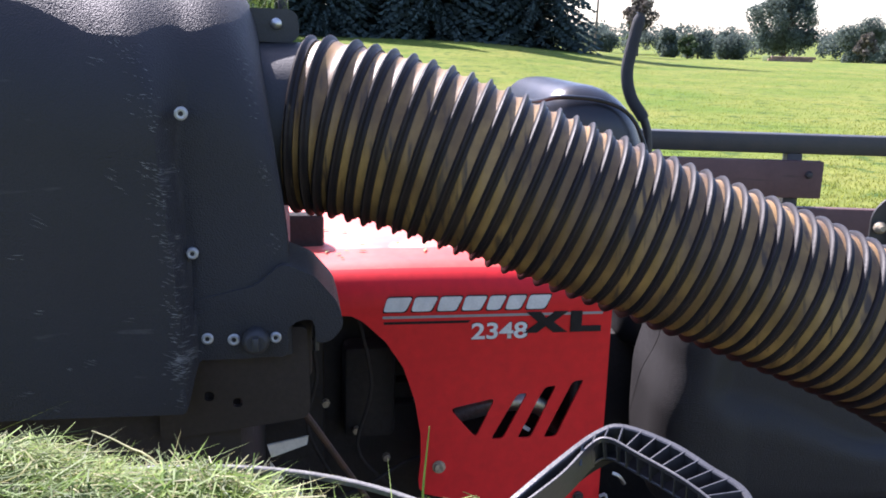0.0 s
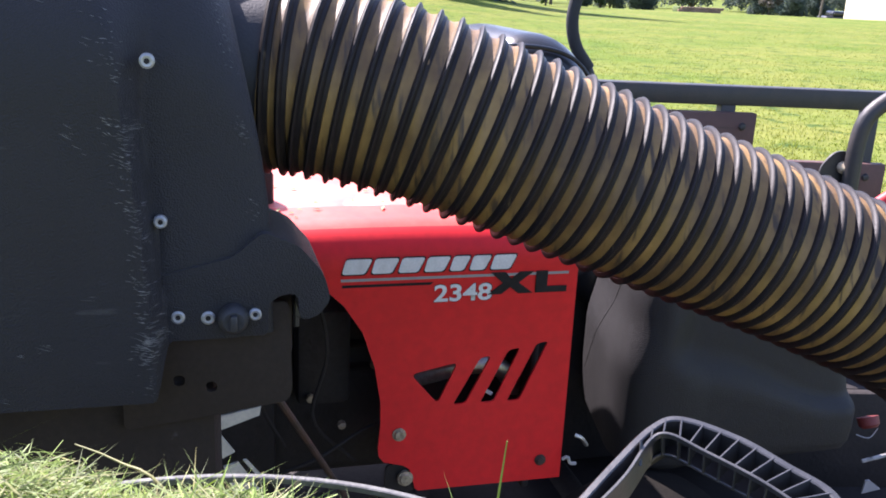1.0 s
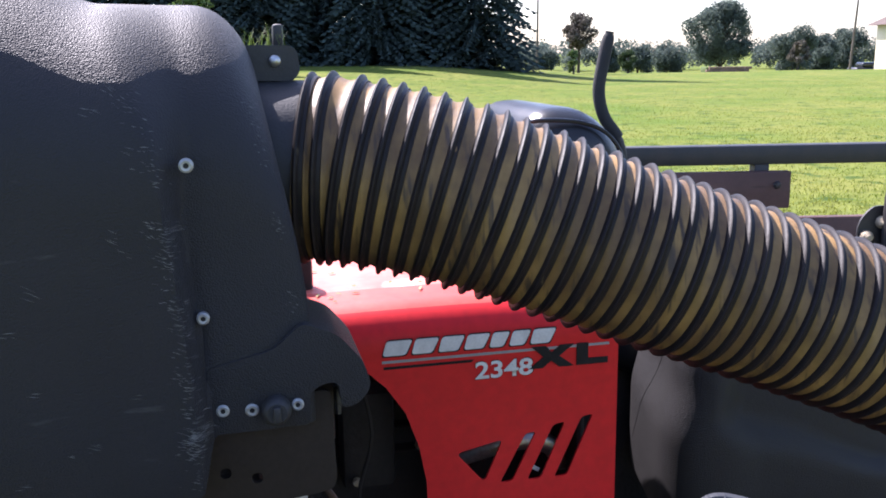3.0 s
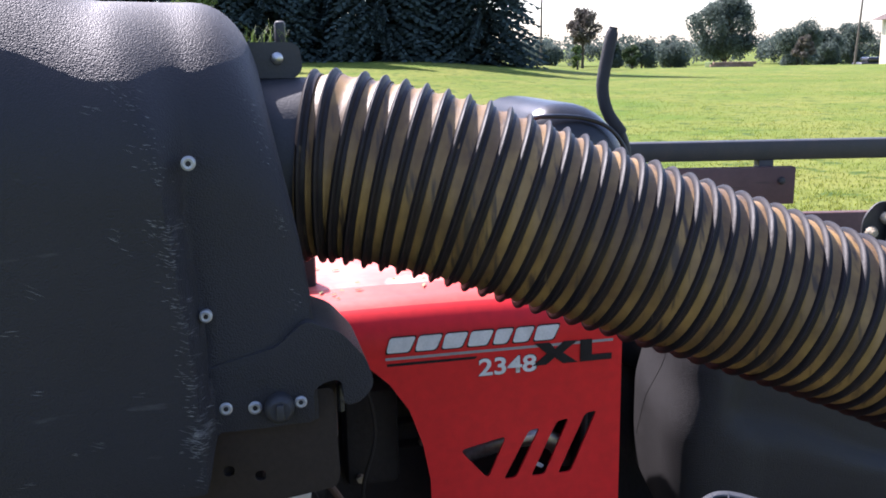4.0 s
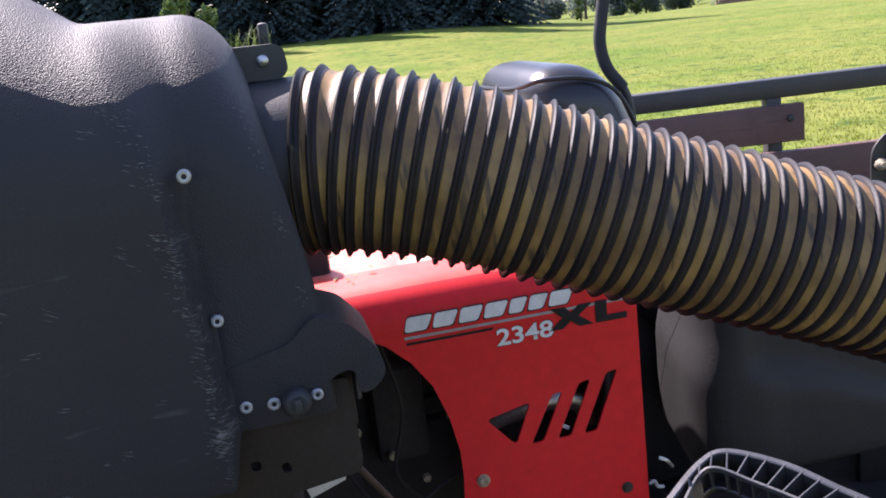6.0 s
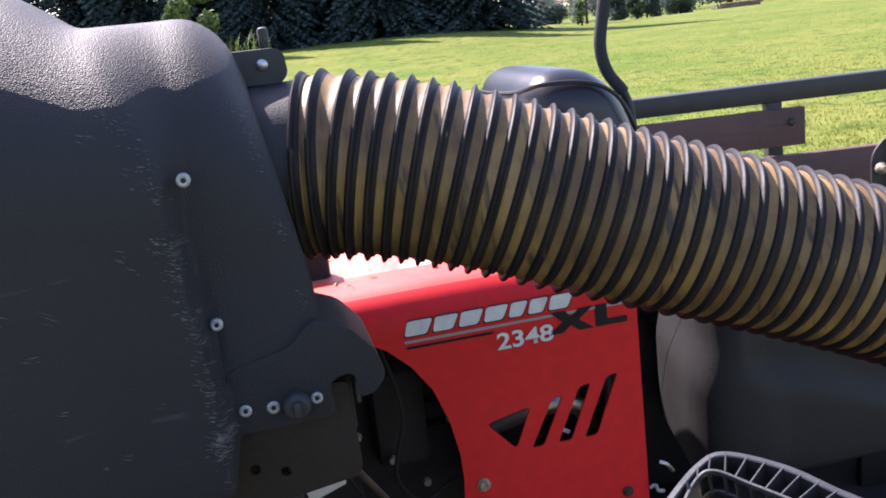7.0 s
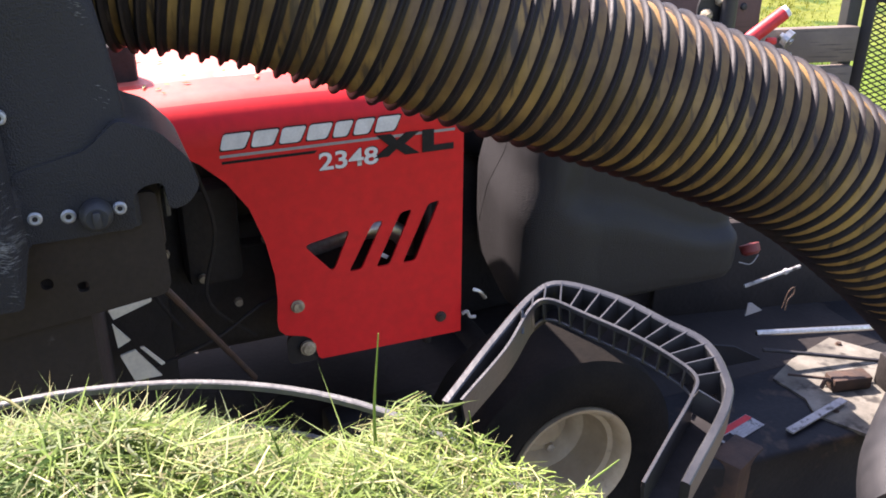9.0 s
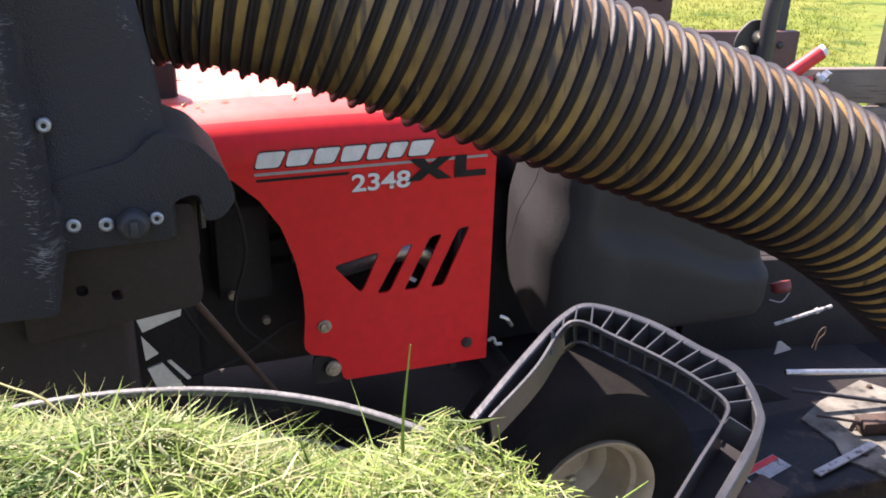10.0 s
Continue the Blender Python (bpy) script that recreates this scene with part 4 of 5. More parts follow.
    pin = spline([(0.908, 1.60, 0.655), (0.916, 1.60, 0.690), (0.926, 1.60, 0.700), (0.928, 1.60, 0.686), (0.918, 1.60, 0.672), (0.916, 1.60, 0.650)], 24)[0]
    part("hairpin_clip", tube(bmesh.new(), pin, 0.0013, 6), RUST, deck)
    lm = pose(0.697, 1.364, 0.5295, 0, 0, 27) @ Matrix.Diagonal((0.90, 0.64, 1, 1))
    st = part("warning_label", box((0, 0, 0), (0.115, 0.062, 0.0012), 0, m=lm), WORN, deck, "worn red and white warning label")
    part("label_band", box((0.002, 0.040, 0.0012), (0.113, 0.060, 0.0020), 0, m=lm), REDINK, st)
    for k in range(3):
        part("print_bar", box((0.045, 0.008 + k * 0.010, 0.0012), (0.108 - 0.012 * k, 0.012 + k * 0.010, 0.0019), 0, m=lm), GREY, st)
    part("label_picture", box((0.006, 0.006, 0.0012), (0.036, 0.036, 0.0019), 0, m=lm), INK, st)
    part("foot_panel", box((0.74, 1.815, 0.50), (1.55, 1.84, 0.745), 0.006), ENGINE, mower)
    part("foot_platform", box((0.74, 1.84, 0.725), (1.55, 2.25, 0.745), 0.006), ENGINE, mower)
    part("rusty_bracket", box((0, 0, 0), (0.088, 0.06, 0.172), 0.006, m=pose(0.686, 1.300, 0.36, 0, 0, 35)), RUST, deck, "rusty steel bracket")
    part("rusty_bracket", box((0, 0, 0), (0.030, 0.04, 0.145), 0.004, m=pose(0.772, 1.338, 0.36, 0, 0, 35)), RUST, deck, "rusty steel bracket")
    part("deck_strap", tube(bmesh.new(), [(0.819, 1.378, 0.536), (0.965, 1.442, 0.541)], 0, square=(0.016, 0.004)), WORN, deck, "dusty flat steel strap")
    for u, v in ((0.72, -0.06), (0.90, 0.28), (1.10, 0.0), (1.18, 0.28), (0.92, -0.18), (1.06, -0.2)):
        part("deck_bolt", lathe([(0.0, -0.006), (0.005, -0.0055), (0.006, -0.001), (0.010, 0.0), (0.010, 0.004)], 8, MF @ pose(u, v, 0.532, -90)), RUST, deck)
    # the chute that takes the hose
    part("discharge_boot", tube(bmesh.new(), spline([(0.83, 1.06, 0.59), (0.90, 1.17, 0.60), (1.03, 1.30, 0.60), (1.14, 1.41, 0.57)], 20)[0], 0.080, 32), DARK, mower, "black plastic discharge boot")
    part("chute", tube(bmesh.new(), spline([(0.86, 1.0, 0.52), (0.885, 1.0, 0.62), (0.885, 0.995, 0.72), (0.856, 0.99, 0.82)], 12)[0], 0.083, 28), DARK, mower, "black plastic discharge chute")


cutting_deck()


def red_lever():
    t = thing("park_brake_lever", (1.18, 2.45, FLOOR), "red plastic lever with a white end", "lever")
    a, b = Vector((1.200, 2.45, 0.955)), Vector((1.334, 2.45, 1.056))
    part("lever_bar", tube(bmesh.new(), [(1.18, 2.45, FLOOR), (1.19, 2.45, 0.80), a], 0.014, 10), BLACKSTEEL, t)
    part("red_sleeve", tube(bmesh.new(), [a, a.lerp(b, 0.93)], 0.0195, 14), REDINK, t, "red sleeve")
    part("white_end", tube(bmesh.new(), [a.lerp(b, 0.93), b], [0.0180, 0.0165], 14), WHITE, t, "white end plug")
    part("clip", box((1.27, 2.42, 0.972), (1.30, 2.432, 0.99), 0.004), REDINK, t)


red_lever()


def ratchet():
    t = thing("ratchet_buckle", (1.80, RAIL_Y - 0.09, 0.80), "silver ratchet buckle hung on the side board", "ratchet")
    m = pose(1.80, RAIL_Y - 0.10, 0.80)
    part("frame", lathe([(0.020, -0.012), (0.034, -0.012), (0.034, 0.012), (0.020, 0.012), (0.020, -0.012)], 14, m @ pose(0, 0, 0, 25, 0, 40)), ZINC, t)
    part("spool", lathe([(0.0, -0.02), (0.012, -0.02), (0.012, 0.028), (0.0, 0.03)], 12, m @ pose(0, 0, 0, 25, 0, 40)), ZINC, t)
    part("handle", box((-0.07, -0.016, -0.07), (0.02, 0.0, -0.045), 0.004, m=m), ZINC, t)


ratchet()

# ---- the grass hopper ----
hopper = thing("grass_hopper", tuple(mw(-0.7, -0.1, 0.6)), "large scuffed black plastic grass collection hopper", "hopper")


END, R_END = -0.254, 0.065


def ridge(w):
    """Where the scuffed crest of the cover's fat part runs at height w."""
    return -0.352 - 0.055 * (w - 1.334) - 0.045 * smooth01((w - 1.45) / 0.13)


def cover_bulge(u, w):
    """1 on the fat part of the cover, 0 on the flat part by the rivets."""
    wide = 0.013 + 0.062 * smooth01((w - 1.40) / 0.16)
    return 1 - smooth01((u - ridge(w)) / wide)


def end_drop(u):
    d = max(0.0, u - (END - R_END))
    return R_END * (1 - math.sqrt(max(0.0, 1 - (d / R_END) ** 2)))


def cover_top(u):
    return 1.575 + 0.043 * (1 - smooth01((u + 0.495) / 0.090)) - end_drop(u)


def shoulder(u):
    return 0.150 + 0.044 * (1 - smooth01((u + 0.495) / 0.090))


def cover_bottom(u):
    return 1.238 - 0.040 * cover_bulge(u, 1.22)


def cover_v(u, w):
    b = cover_bulge(u, w)
    bottom, top, rc = cover_bottom(u), cover_top(u), shoulder(u)
    v = -0.517 - 0.026 * b + 0.16 * end_drop(u) - 0.008 * (1 - smooth01((w - bottom) / 0.15)) * (1 - b * 0.5)
    v -= 0.004 * b * noise.noise((u * 7, w * 9, 2.0))
    q = min(w - (top - rc), rc)
    return v + (rc * (1 - math.sqrt(max(0.0, 1 - (q / rc) ** 2))) if q > 0 else 0)


def taper(u, w):
    return u - 0.030 * smooth01((w - 1.30) / 0.26) * max(0.0, (u + 0.40) / 0.14)


def hopper_cover():
    bm = bmesh.new()
    us = [-1.25 + 0.06 * i for i in range(13)] + [-0.52 + 0.008 * i for i in range(10)] + [-0.44 + 0.003 * i for i in range(42)]
    us = [u for u in us if u < END - R_END - 0.004]
    us += [END - R_END + R_END * math.sin(math.pi / 2 * k / 10) for k in range(11)]
    rows = []
    for u in us:
        top, rc = cover_top(u), shoulder(u)
        bottom = cover_bottom(u)
        ws = [bottom + (top - rc - bottom) * k / 27 for k in range(28)] + [top - rc + rc * math.sin(math.pi / 2 * k / 44) for k in range(1, 45)]
        prof = [(cover_v(u, w), w) for w in ws]
        v1 = prof[-1][0]
        for k in range(1, 9):
            prof.append((v1 + k * 0.055, top - 0.0012 * k * k))
        rows.append([bm.verts.new(mw(taper(u, w), v, w)) for v, w in prof])
    for a, b in zip(rows, rows[1:]):
        for k in range(len(a) - 1):
            bm.faces.new((a[k], a[k + 1], b[k + 1], b[k]))
    bm.faces.new(rows[-1] + [bm.verts.new(mw(END, 0.10, 1.238))])
    return part("cover", bm, PLASTIC, hopper, "scuffed black textured plastic cover")


cover = hopper_cover()


def scuffs():
    """Pale scratches along the ridge of the cover."""
    rng = random.Random(14)
    bm = bmesh.new()
    for k in range(150):
        # a cluster of short strokes side by side
        w0 = 1.205 + 0.31 * rng.random() ** 1.5
        strong = noise.noise((w0 * 26, 7.0, 0.0))
        if k % 9 == 0:
            c, many, reach = -0.266, rng.randint(3, 8), 0.005
        elif k % 6 == 0:
            c, many, reach = ridge(w0) - rng.uniform(0.01, 0.16), rng.randint(2, 6), 0.012
        else:
            c, many, reach = ridge(w0) + rng.gauss(0.0, 0.004), int(2 + 17 * max(0.0, strong + 0.15)), 0.006 + 0.012 * max(0.0, strong)
        tilt = rng.uniform(-0.5, -0.05)
        for _ in range(many):
            u0, w = c + rng.gauss(0, 0.0030), w0 + rng.gauss(0, 0.0036)
            L, t = reach * rng.uniform(0.25, 1.0), rng.uniform(0.00010, 0.00034)
            sl = tilt + rng.uniform(-0.15, 0.15)
            if w < cover_bottom(u0 - L) + 0.004 or w < cover_bottom(u0 + L) + 0.004:
                continue
            pts = [(u0 - L / 2, w - sl * L / 2), (u0, w - t), (min(u0 + L / 2, END - 0.003), w + sl * L / 2), (u0, w + t)]
            bm.faces.new([bm.verts.new(mw(taper(u, z), cover_v(u, z) - 0.0007, z)) for u, z in pts])
    tagged(part("scuffing", bm, SCUFF, cover, "pale scuffing along the ridge"), kind="stuff")


scuffs()


def hopper_fittings():
    for u, w, r in ((-0.3410, 1.453, 0.0054), (-0.337, 1.334, 0.0050), (-0.327, 1.2575, 0.0052), (-0.3045, 1.256, 0.0054), (-0.2685, 1.257, 0.0050)):
        v = min(cover_v(u - 0.006, w), cover_v(u + 0.004, w)) - 0.0008 if w > 1.3 else -0.5243
        rv = part("rivet", lathe([(0.0, -0.0006), (r * 0.34, -0.0006), (r * 0.40, -0.0016), (r * 0.72, -0.0020), (r, -0.0010), (r, 0.004)], 18, MF @ pose(u, v, w)), ALU, cover, "aluminium rivet")
        part("rivet_hole", lathe([(0.0, -0.0016), (r * 0.38, -0.0017), (r * 0.40, 0.001)], 12, MF @ pose(u, v, w)), INK, rv)
    part("plug_knob", lathe([(0.0, -0.007), (0.008, -0.007), (0.0105, -0.005), (0.0118, 0.0), (0.0118, 0.006)], 22, MF @ pose(-0.2855, -0.530, 1.2555)), DARK, cover, "round black plastic plug")
    part("plug_grip", box((-0.2885, -0.5415, 1.249), (-0.2825, -0.535, 1.262), 0.0015, m=MF), DARK, cover)
    # the plate and body under the cover
    body = part("lower_plate", sheet(round_loop([(-0.372, 1.158), (-0.300, 1.166), (-0.242, 1.174), (-0.238, 1.184), (-0.241, 1.262), (-0.372, 1.262)], 0.006), [round_loop([(-0.333, 1.194), (-0.324, 1.194), (-0.324, 1.203), (-0.333, 1.203)], 0.005), round_loop([(-0.308, 1.187), (-0.299, 1.187), (-0.299, 1.196), (-0.308, 1.196)], 0.005)], 0.006, MF @ pose(0, -0.512, 0)), PLATE, hopper, "black painted steel plate with two holes")
    part("tub", box((-1.2, -0.505, 0.60), (-0.296, 0.10, 1.22), 0.02, 2, MF), PLATE, hopper, "black lower hopper body")
    # latch housing that juts out of the cover's end
    outline = round_loop([(-0.338, 1.292), (-0.285, 1.304), (-0.262, 1.324), (-0.234, 1.312), (-0.214, 1.288), (-0.208, 1.266), (-0.219, 1.252), (-0.233, 1.249), (-0.235, 1.273), (-0.250, 1.271), (-0.258, 1.264), (-0.258, 1.238), (-0.338, 1.241)], 0.007, 4)
    bm = sheet(outline, [], 0.095, MF @ pose(0, -0.5235, 0))
    front = [e for e in bm.edges if all(abs((MF.inverted() @ v.co).y + 0.5235) < 1e-4 for v in e.verts) and (len(e.link_faces) < 2 or e.calc_face_angle(0) > 0.8)]
    bmesh.ops.bevel(bm, geom=front, offset=0.0060, segments=5, profile=0.5, affect="EDGES", clamp_overlap=True)
    part("latch_housing", bm, PLASTIC, hopper, "scuffed black plastic latch housing")
    part("latch_tongue", box((-0.252, -0.49, 1.205), (-0.236, -0.40, 1.262), 0.004, m=MF), PLATE, hopper)
    part("latch_pin", tube(bmesh.new(), [mw(-0.232, -0.48, 1.228), mw(-0.232, -0.48, 1.252)], 0.003, 8), BLACKSTEEL, hopper)
    part("latch_nut", lathe([(0.0, -0.008), (0.004, -0.007), (0.005, 0.0)], 6, MF @ pose(-0.231, -0.475, 1.238)), BLACKSTEEL, hopper)
    # bracket on the neck
    br = part("neck_bracket", sheet(round_loop([(-0.36, 1.510), (-0.250, 1.508), (-0.243, 1.516), (-0.245, 1.535), (-0.252, 1.540), (-0.36, 1.541)], 0.006), [], 0.05, MF @ pose(0, -0.375, 0)), DARK, hopper, "black bracket on the hose neck")
    q = mw(-0.2655, -0.376, 1.526)
    part("bracket_bolt", lathe([(0.0, -0.005), (0.003, -0.0045), (0.0052, -0.0025), (0.0056, 0.0)], 16, pose(*q, 0, 0, YAW)), ZINC, br, "round headed bolt")
    part("bracket_post", box((-0.264, -0.33, 1.538), (-0.254, -0.315, 1.560), 0.003, m=MF), DARK, br)


hopper_fittings()

# ---- the ribbed hose ----
HOSE = [(-0.164, 1.013, 1.4275), (-0.12, 1.011, 1.4235), (-0.02, 1.005, 1.4000), (0.14, 1.0, 1.343), (0.335, 0.995, 1.273), (0.46, 0.99, 1.220), (0.555, 0.99, 1.157), (0.67, 0.99, 1.058), (0.78, 0.99, 0.94), (0.86, 0.99, 0.81)]


def swell(s):
    """The hose is stretched a little wider over the neck."""
    return 0.0058 * (1 - smooth01(s / 0.46))


def build_hose():
    t = thing("collection_hose", HOSE[0], "ribbed amber and black flexible collection hose", "hose")
    pts, length = spline(HOSE, 420)
    fr = frames_along(pts)
    pitch = 0.0178
    n = 64
    bm = bmesh.new()
    rings = []
    for i, p in enumerate(pts):
        s = length * i / 420
        ring = []
        _, a, b = fr[i]
        for k in range(n):
            an = 2 * math.pi * k / n
            ph = (s / pitch - an / (2 * math.pi)) % 1.0
            sag = 0.0007 * noise.noise((s * 9, math.cos(an) * 2, math.sin(an) * 2))
            r = 0.0790 + swell(s) + 0.0016 * math.cos(2 * math.pi * (ph - 0.02)) + sag
            ring.append(bm.verts.new(p + (a * math.cos(an) + b * math.sin(an)) * r))
        rings.append(ring)
    for x, y in zip(rings, rings[1:]):
        for k in range(n):
            bm.faces.new((x[k], x[(k + 1) % n], y[(k + 1) % n], y[k]))
    bm.faces.new(list(reversed(rings[0])))
    bm.faces.new(rings[-1])
    wall = part("hose_wall", bm, AMBER, t, "grimy amber plastic wall")

    # the raised cord wound round it
    bm = bmesh.new()
    turns = int(length / pitch) - 1
    steps = turns * 56
    prof = [(-0.0034, -0.0014), (-0.0027, 0.0016), (-0.0015, 0.0044), (-0.0003, 0.0053), (0.0010, 0.0047), (0.0022, 0.0026), (0.0031, 0.0010), (0.0046, 0.0005), (0.0062, 0.0002), (0.0066, -0.0014)]
    ends = []
    for an in [2 * math.pi * k / 56 for k in range(57)]:
        _, a, b = fr[1]
        out = a * math.cos(an) + b * math.sin(an)
        ends.append([bm.verts.new(pts[1] + fr[1][0] * dx + out * (0.0793 + swell(0) + h * 0.8)) for dx, h in prof])
    for x, y in zip(ends, ends[1:]):
        for k in range(len(prof) - 1):
            bm.faces.new((x[k], x[k + 1], y[k + 1], y[k]))
    last = None
    for j in range(20, steps + 1):
        an = 2 * math.pi * (j % 56) / 56
        s = pitch * j / 56
        x = s / length * 420
        i = min(int(x), 419)
        f = x - i
        p = pts[i].lerp(pts[i + 1], f)
        tn, a, b = (fr[i][q].lerp(fr[i + 1][q], f).normalized() for q in range(3))
        out = a * math.cos(an) + b * math.sin(an)
        wob = 0.0006 * noise.noise((s * 40, math.cos(an) * 3, math.sin(an) * 3))
        ring = [bm.verts.new(p + tn * dx + out * (0.0795 + swell(s) + h + wob)) for dx, h in prof]
        if last:
            for k in range(len(prof) - 1):
                bm.faces.new((last[k], last[k + 1], ring[k + 1], ring[k]))
        last = ring
    part("wound_cord", bm, CORD, t, "dark raised helical cord")


build_hose()
part("hose_neck", tube(bmesh.new(), [mw(-0.40, -0.33, 1.426), Vector((-0.25, 1.018, 1.428)), Vector((-0.162, 1.013, 1.427)), Vector((-0.15, 1.012, 1.426))], [0.0825, 0.0825, 0.0815, 0.078], 48), DARK, hopper, "black plastic pipe stub")

# ---- the bin of clippings ----
CX, CY, CR, CZ = -0.135, 0.410, 0.202, 1.256


def grass_bin():
    t = thing("clippings_bin", (CX, CY, FLOOR), "round black plastic bin heaped with grass clippings", "bin")
    prof = [(0.0, 0.0), (0.165, 0.0), (0.172, 0.01), (CR - 0.006, CZ - FLOOR - 0.02), (CR - 0.009, CZ - FLOOR - 0.02), (0.162, 0.012), (0.0, 0.012)]
    m = pose(CX, CY, FLOOR, 90)
    part("barrel", lathe([(r, h) for r, h in prof], 72, m), BIN, t)
    bm = bmesh.new()
    rings = []
    for k in range(97):
        a = 2 * math.pi * k / 96
        rings.append(Vector((CX + CR * math.cos(a), CY + CR * math.sin(a), CZ + 0.0015 * math.sin(3 * a))))
    tube(bm, rings, 0, square=(0.0040, 0.0038), cap=False)
    part("rim", bm, LIP, t, "scuffed rolled rim")
    bin_handle(t)


def bin_handle(t):
    """Loop handle moulded as two rows of open cells between an outer and an inner rail."""
    up = Vector((-0.135, -0.222, 0.966)).normalized()
    outer = [(0.026, 0.556, 1.265), (0.060, 0.591, 1.278), (0.087, 0.616, 1.287), (0.105, 0.620, 1.291), (0.131, 0.600, 1.290),
             (0.149, 0.576, 1.287), (0.163, 0.556, 1.284), (0.163, 0.532, 1.279), (0.155, 0.514, 1.274), (0.121, 0.480, 1.261)]
    inner = [(0.035, 0.553, 1.266), (0.064, 0.580, 1.276), (0.084, 0.605, 1.284), (0.095, 0.607, 1.287), (0.110, 0.592, 1.285), (0.129, 0.569, 1.283),
             (0.142, 0.550, 1.280), (0.148, 0.536, 1.277), (0.141, 0.525, 1.274), (0.121, 0.505, 1.267), (0.102, 0.486, 1.260)]
    n = 110
    edge, rail = spline(outer, n)[0], spline(inner, n)[0]

    def near(line, p):
        return min(range(len(line)), key=lambda i: (line[i] - Vector(p)).length)

    inward = [(frames_along(edge, up)[i][1]) for i in range(n + 1)]
    middle = sum(rail, Vector()) / len(rail)
    wall = []
    for p, d in zip(edge, inward):
        d = d if d.dot(middle - p) > 0 else -d
        wall.append(p + d * 0.0022 - up * 0.0100)
    rail = [p - up * 0.0015 for p in rail]
    low = [p - up * 0.0135 + (middle - p).normalized() * 0.001 for p in rail]
    h = part("handle", tube(bmesh.new(), wall, 0, square=(0.0044, 0.020)), HANDLE, t, "black moulded handle with open cells")
    part("inner_wall", tube(bmesh.new(), rail, 0, square=(0.0018, 0.0034)), HANDLE, h)
    for arm in (rail[:near(rail, inner[2]) + 1], rail[near(rail, inner[8]):]):
        part("arm_wall", tube(bmesh.new(), [p - up * 0.0088 for p in arm], 0, square=(0.0016, 0.0146)), HANDLE, h)
    i0, i1 = near(rail, inner[2]), near(rail, inner[8])
    part("lower_wall", tube(bmesh.new(), low[i0:i1], 0, square=(0.0012, 0.0016)), HANDLE, h)
    for name, pair in (("cell_floor", (wall, [p - up * 0.0085 for p in rail])), ("cell_back", ([p - up * 0.0075 for p in wall], [p - up * 0.018 for p in wall]))):
        bm = bmesh.new()
        k = 0.0075 if name == "cell_floor" else 0.0
        va, vb = ([bm.verts.new(p - up * k) for p in side] for side in pair)
        for i in range(n):
            bm.faces.new((va[i], va[i + 1], vb[i + 1], vb[i]))
        part(name, bm, INK, h)
    o0, o1 = near(wall, outer[2]), near(wall, outer[7])
    r0, r1 = near(rail, inner[2]), near(rail, inner[7])
    for k in range(13):
        p, q = wall[round(o0 + (o1 - o0) * k / 12)], rail[round(r0 + (r1 - r0) * k / 12)]
        part("cell_rib", tube(bmesh.new(), [p + up * 0.0040, q - up * 0.0045], 0, square=(0.0010, 0.0125)), HANDLE, h)
        part("lower_rib", tube(bmesh.new(), [q - up * 0.001, low[round(r0 + (r1 - r0) * k / 12)]], 0, square=(0.0009, 0.0030)), HANDLE, h)
    a, b = near(wall, outer[1]), near(rail, inner[1])
    part("cell_rib", tube(bmesh.new(), [wall[round(a + (o0 - a) * 0.62)], rail[round(b + (r0 - b) * 0.66)]], 0, square=(0.0012, 0.0125)), HANDLE, h)
    part("cell_rib", tube(bmesh.new(), [wall[near(wall, outer[8])], rail[near(rail, inner[8])]], 0, square=(0.0012, 0.0125)), HANDLE, h)


grass_bin()


def mound(x, y):
    """Height of the heap of clippings in the bin."""
    d = math.hypot(x - CX, y - CY) / CR
    side = smooth01((x - y * 0.35 + 0.228) / 0.06)          # overflows on the handle's side
    edge = smooth01((d - 0.38) / 0.56)
    base = CZ + 0.036 - edge * (0.064 * (1 - side) + 0.022 * side) - 0.05 * side * smooth01((d - 1.02) / 0.12)
    base += 0.006 + 0.050 * smooth01((-0.150 - x) / 0.09) * smooth01((d - 0.3) / 0.5)
    return base + 0.011 * noise.noise((x * 11, y * 11, 3)) + 0.006 * noise.noise((x * 30, y * 30, 5))


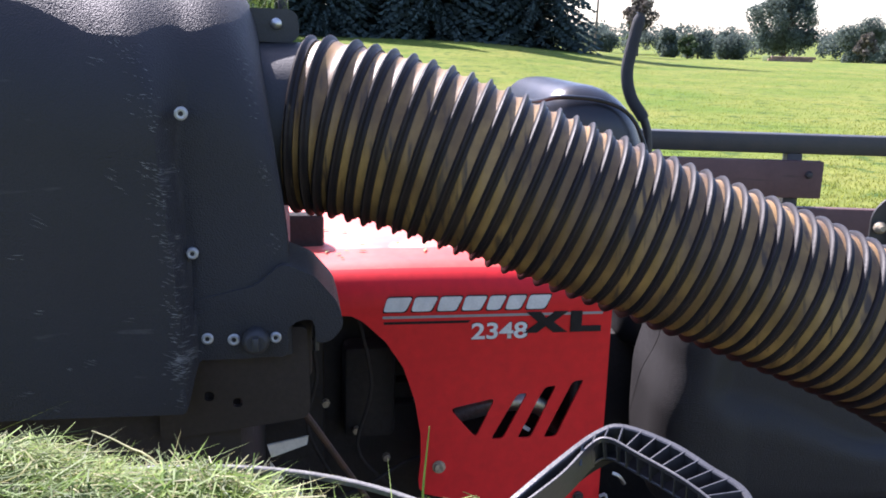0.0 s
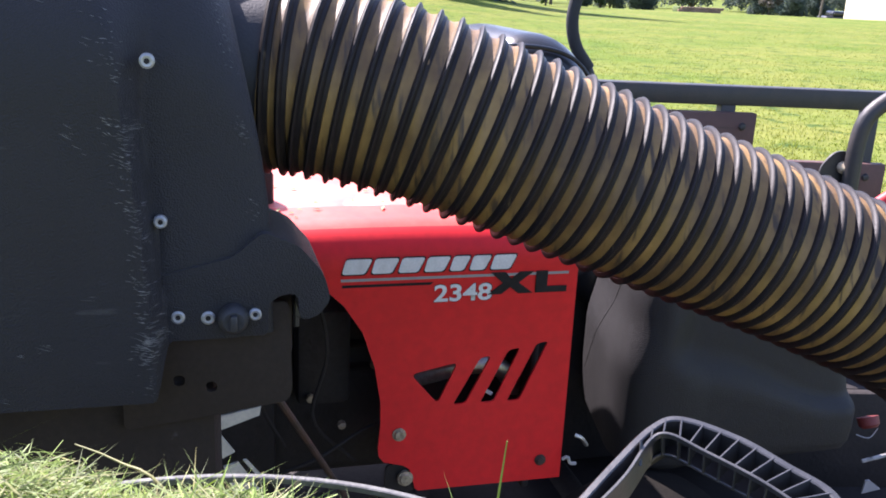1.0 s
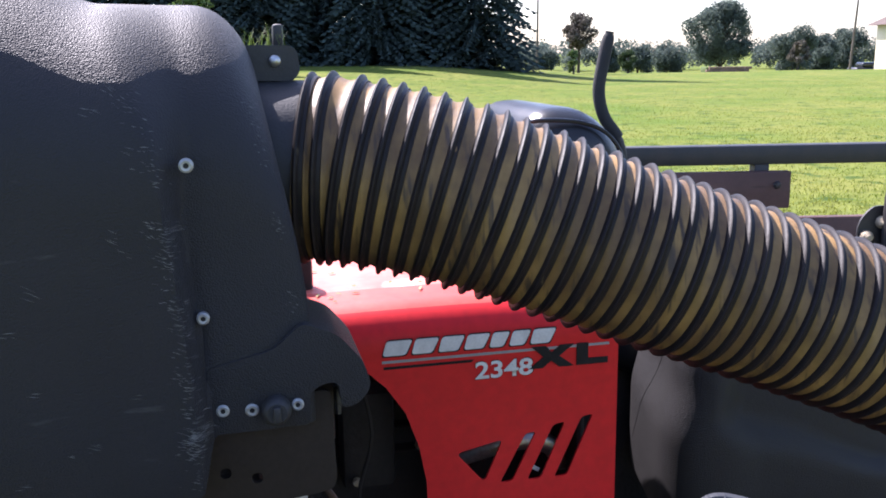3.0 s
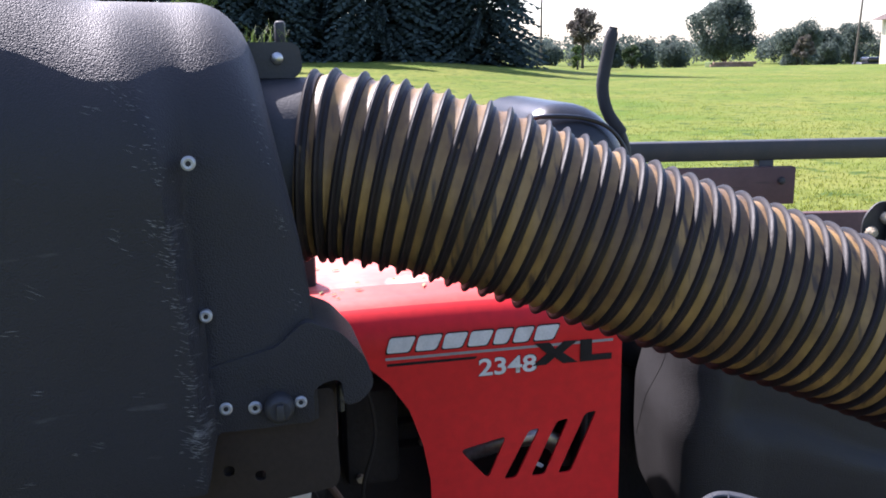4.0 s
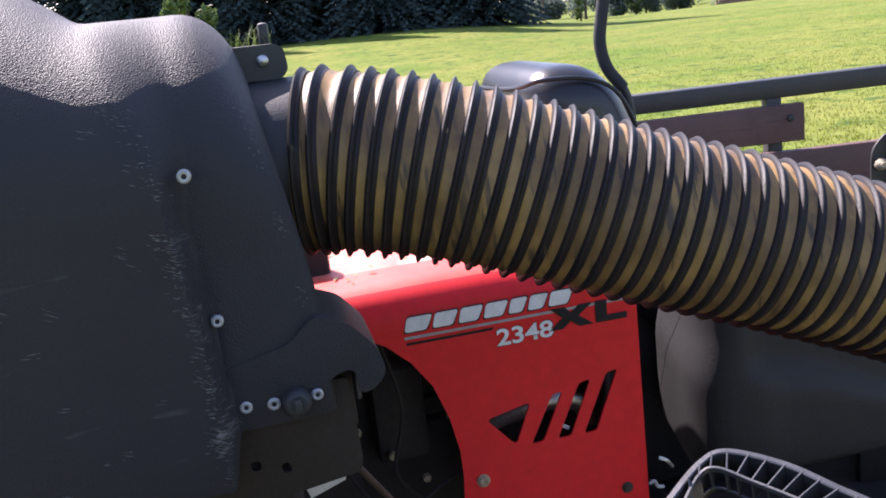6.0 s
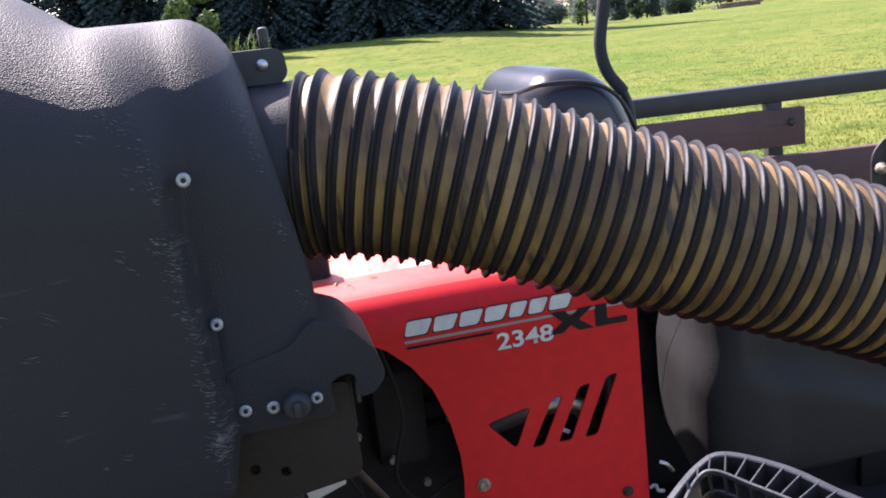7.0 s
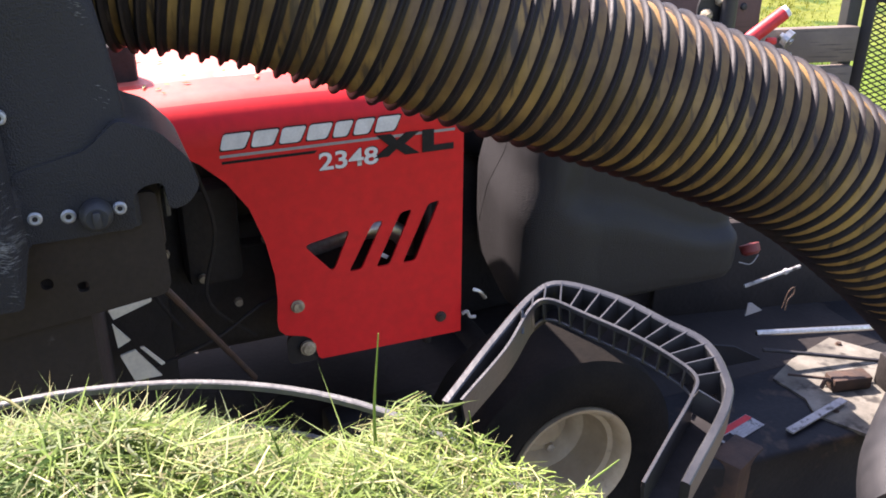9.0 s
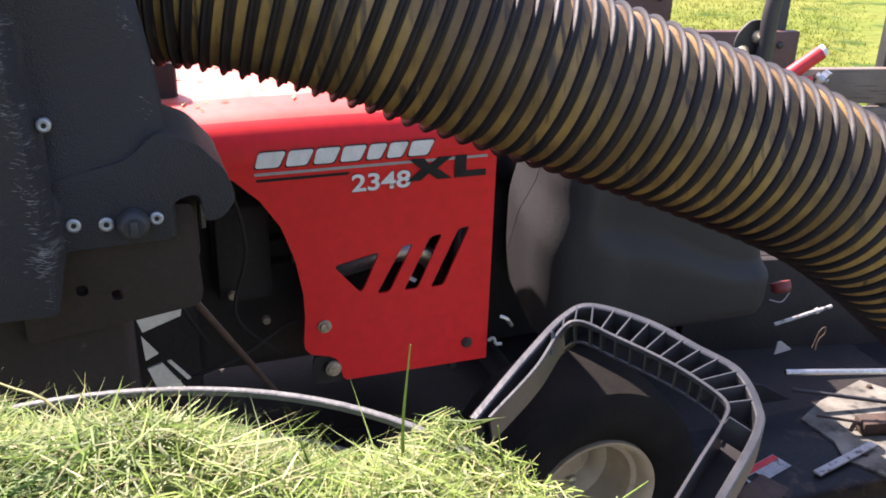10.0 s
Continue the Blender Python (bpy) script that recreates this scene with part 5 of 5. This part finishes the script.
def clippings():
    bm = bmesh.new()
    g = {}
    n = 44
    for i in range(n + 1):
        for j in range(n + 1):
            x, y = CX - 0.225 + 0.45 * i / n, CY - 0.225 + 0.45 * j / n
            if math.hypot(x - CX, y - CY) < CR - 0.006 - 0.002 * smooth01((x - y * 0.35 + 0.228) / 0.06):
                g[i, j] = bm.verts.new((x, y, mound(x, y) - 0.008))
    for (i, j) in list(g):
        q = [g.get(k) for k in ((i, j), (i + 1, j), (i + 1, j + 1), (i, j + 1))]
        if all(q):
            bm.faces.new(q)
    tagged(link("clippings_heap", bm, MULCH, None, at=(CX, CY, CZ)), "packed green grass clippings filling the bin", "grass clippings", kind="stuff")
    for name, count, seed, material, label in (("grass_clippings", 42000, 5, CLIPPINGS, "fresh cut green grass blades heaped in the bin"), ("dry_clippings", 11000, 6, STRAW, "dry straw coloured blades among the cut grass")):
        rng = random.Random(seed)
        verts, faces = [], []
        for _ in range(count):
            while True:
                x, y = CX + rng.uniform(-CR, CR + 0.03), CY + rng.uniform(-0.20, CR + 0.03)
                d = math.hypot(x - CX, y - CY)
                if d < CR - 0.010 + 0.026 * smooth01((x - y * 0.35 + 0.128) / 0.06):
                    break
            z = mound(x, y) + rng.uniform(-0.010, 0.010)
            L = rng.uniform(0.012, 0.058) * (0.45 if d > CR * 0.74 else 1)
            a = rng.uniform(0, 6.283)
            el = max(-0.45, min(0.45, rng.gauss(0.04, 0.24)))
            if rng.random() < 0.0006:
                el = rng.uniform(0.5, 1.2)
                L *= 0.55
            if d > CR * 0.72:
                el = min(el, 0.10)
            dv = Vector((math.cos(a) * math.cos(el), math.sin(a) * math.cos(el), math.sin(el)))
            w = rng.uniform(0.00025, 0.00058)
            side = dv.cross(Vector((rng.gauss(0, .5), rng.gauss(0, .5), 1))).normalized() * w
            bend = Vector((rng.gauss(0, .2), rng.gauss(0, .2), min(0.02, rng.gauss(-0.15, .2)))) * L
            p0 = Vector((x, y, z)) - dv * L * 0.4
            p1 = Vector((x, y, z)) + dv * L * 0.1 - bend * 0.15
            p2 = Vector((x, y, z)) + dv * L * 0.6 + bend
            i = len(verts)
            verts += [p0 - side * 0.6, p0 + side * 0.6, p1 - side, p1 + side, p2]
            faces += [(i, i + 1, i + 3, i + 2), (i + 2, i + 3, i + 4)]
        me = bpy.data.meshes.new(name)
        me.from_pydata([tuple(v) for v in verts], [], faces)
        me.materials.append(material)
        tagged(new(name, me), label, "grass clippings", kind="stuff")


clippings()


def stalks():
    """A few long single blades that stand up out of the heap."""
    for a, *rest in (((-0.012, 0.505, 1.27), (-0.013, 0.503, 1.30), (-0.0105, 0.502, 1.338)), ((0.035, 0.50, 1.262), (0.028, 0.495, 1.285), (0.024, 0.49, 1.305)), ((0.05, 0.46, 1.262), (0.062, 0.462, 1.28), (0.08, 0.465, 1.292)), ((-0.05, 0.50, 1.27), (-0.052, 0.50, 1.285), (-0.056, 0.50, 1.30)), ((-0.160, 0.560, 1.274), (-0.172, 0.566, 1.2835), (-0.185, 0.571, 1.2860), (-0.197, 0.575, 1.2895), (-0.2105, 0.580, 1.2915))):
        pts, _ = spline([a, *rest], 8)
        ob = link("grass_stalk", tube(bmesh.new(), pts, [0.0010 - 0.00009 * k for k in range(9)], 5), STRAW if len(rest) > 2 else CLIPPINGS, None, at=a)
        tagged(ob, "single pale grass stalk standing out of the clippings", "grass stalk", "grass stalks")


stalks()


def bracket_tuft():
    rng = random.Random(3)
    q = mw(-0.278, -0.335, 1.541)

    def foot(r):
        return q + Vector((r.uniform(-0.012, 0.026), r.uniform(-0.015, 0.02), -0.004))

    me = blades(48, foot, 0.022, 0.00022, 12, 1.5)
    me.materials.append(CLIPPINGS)
    tagged(new("grass_tuft", me), "tuft of grass caught on the neck bracket", "grass tuft", kind="stuff")


bracket_tuft()
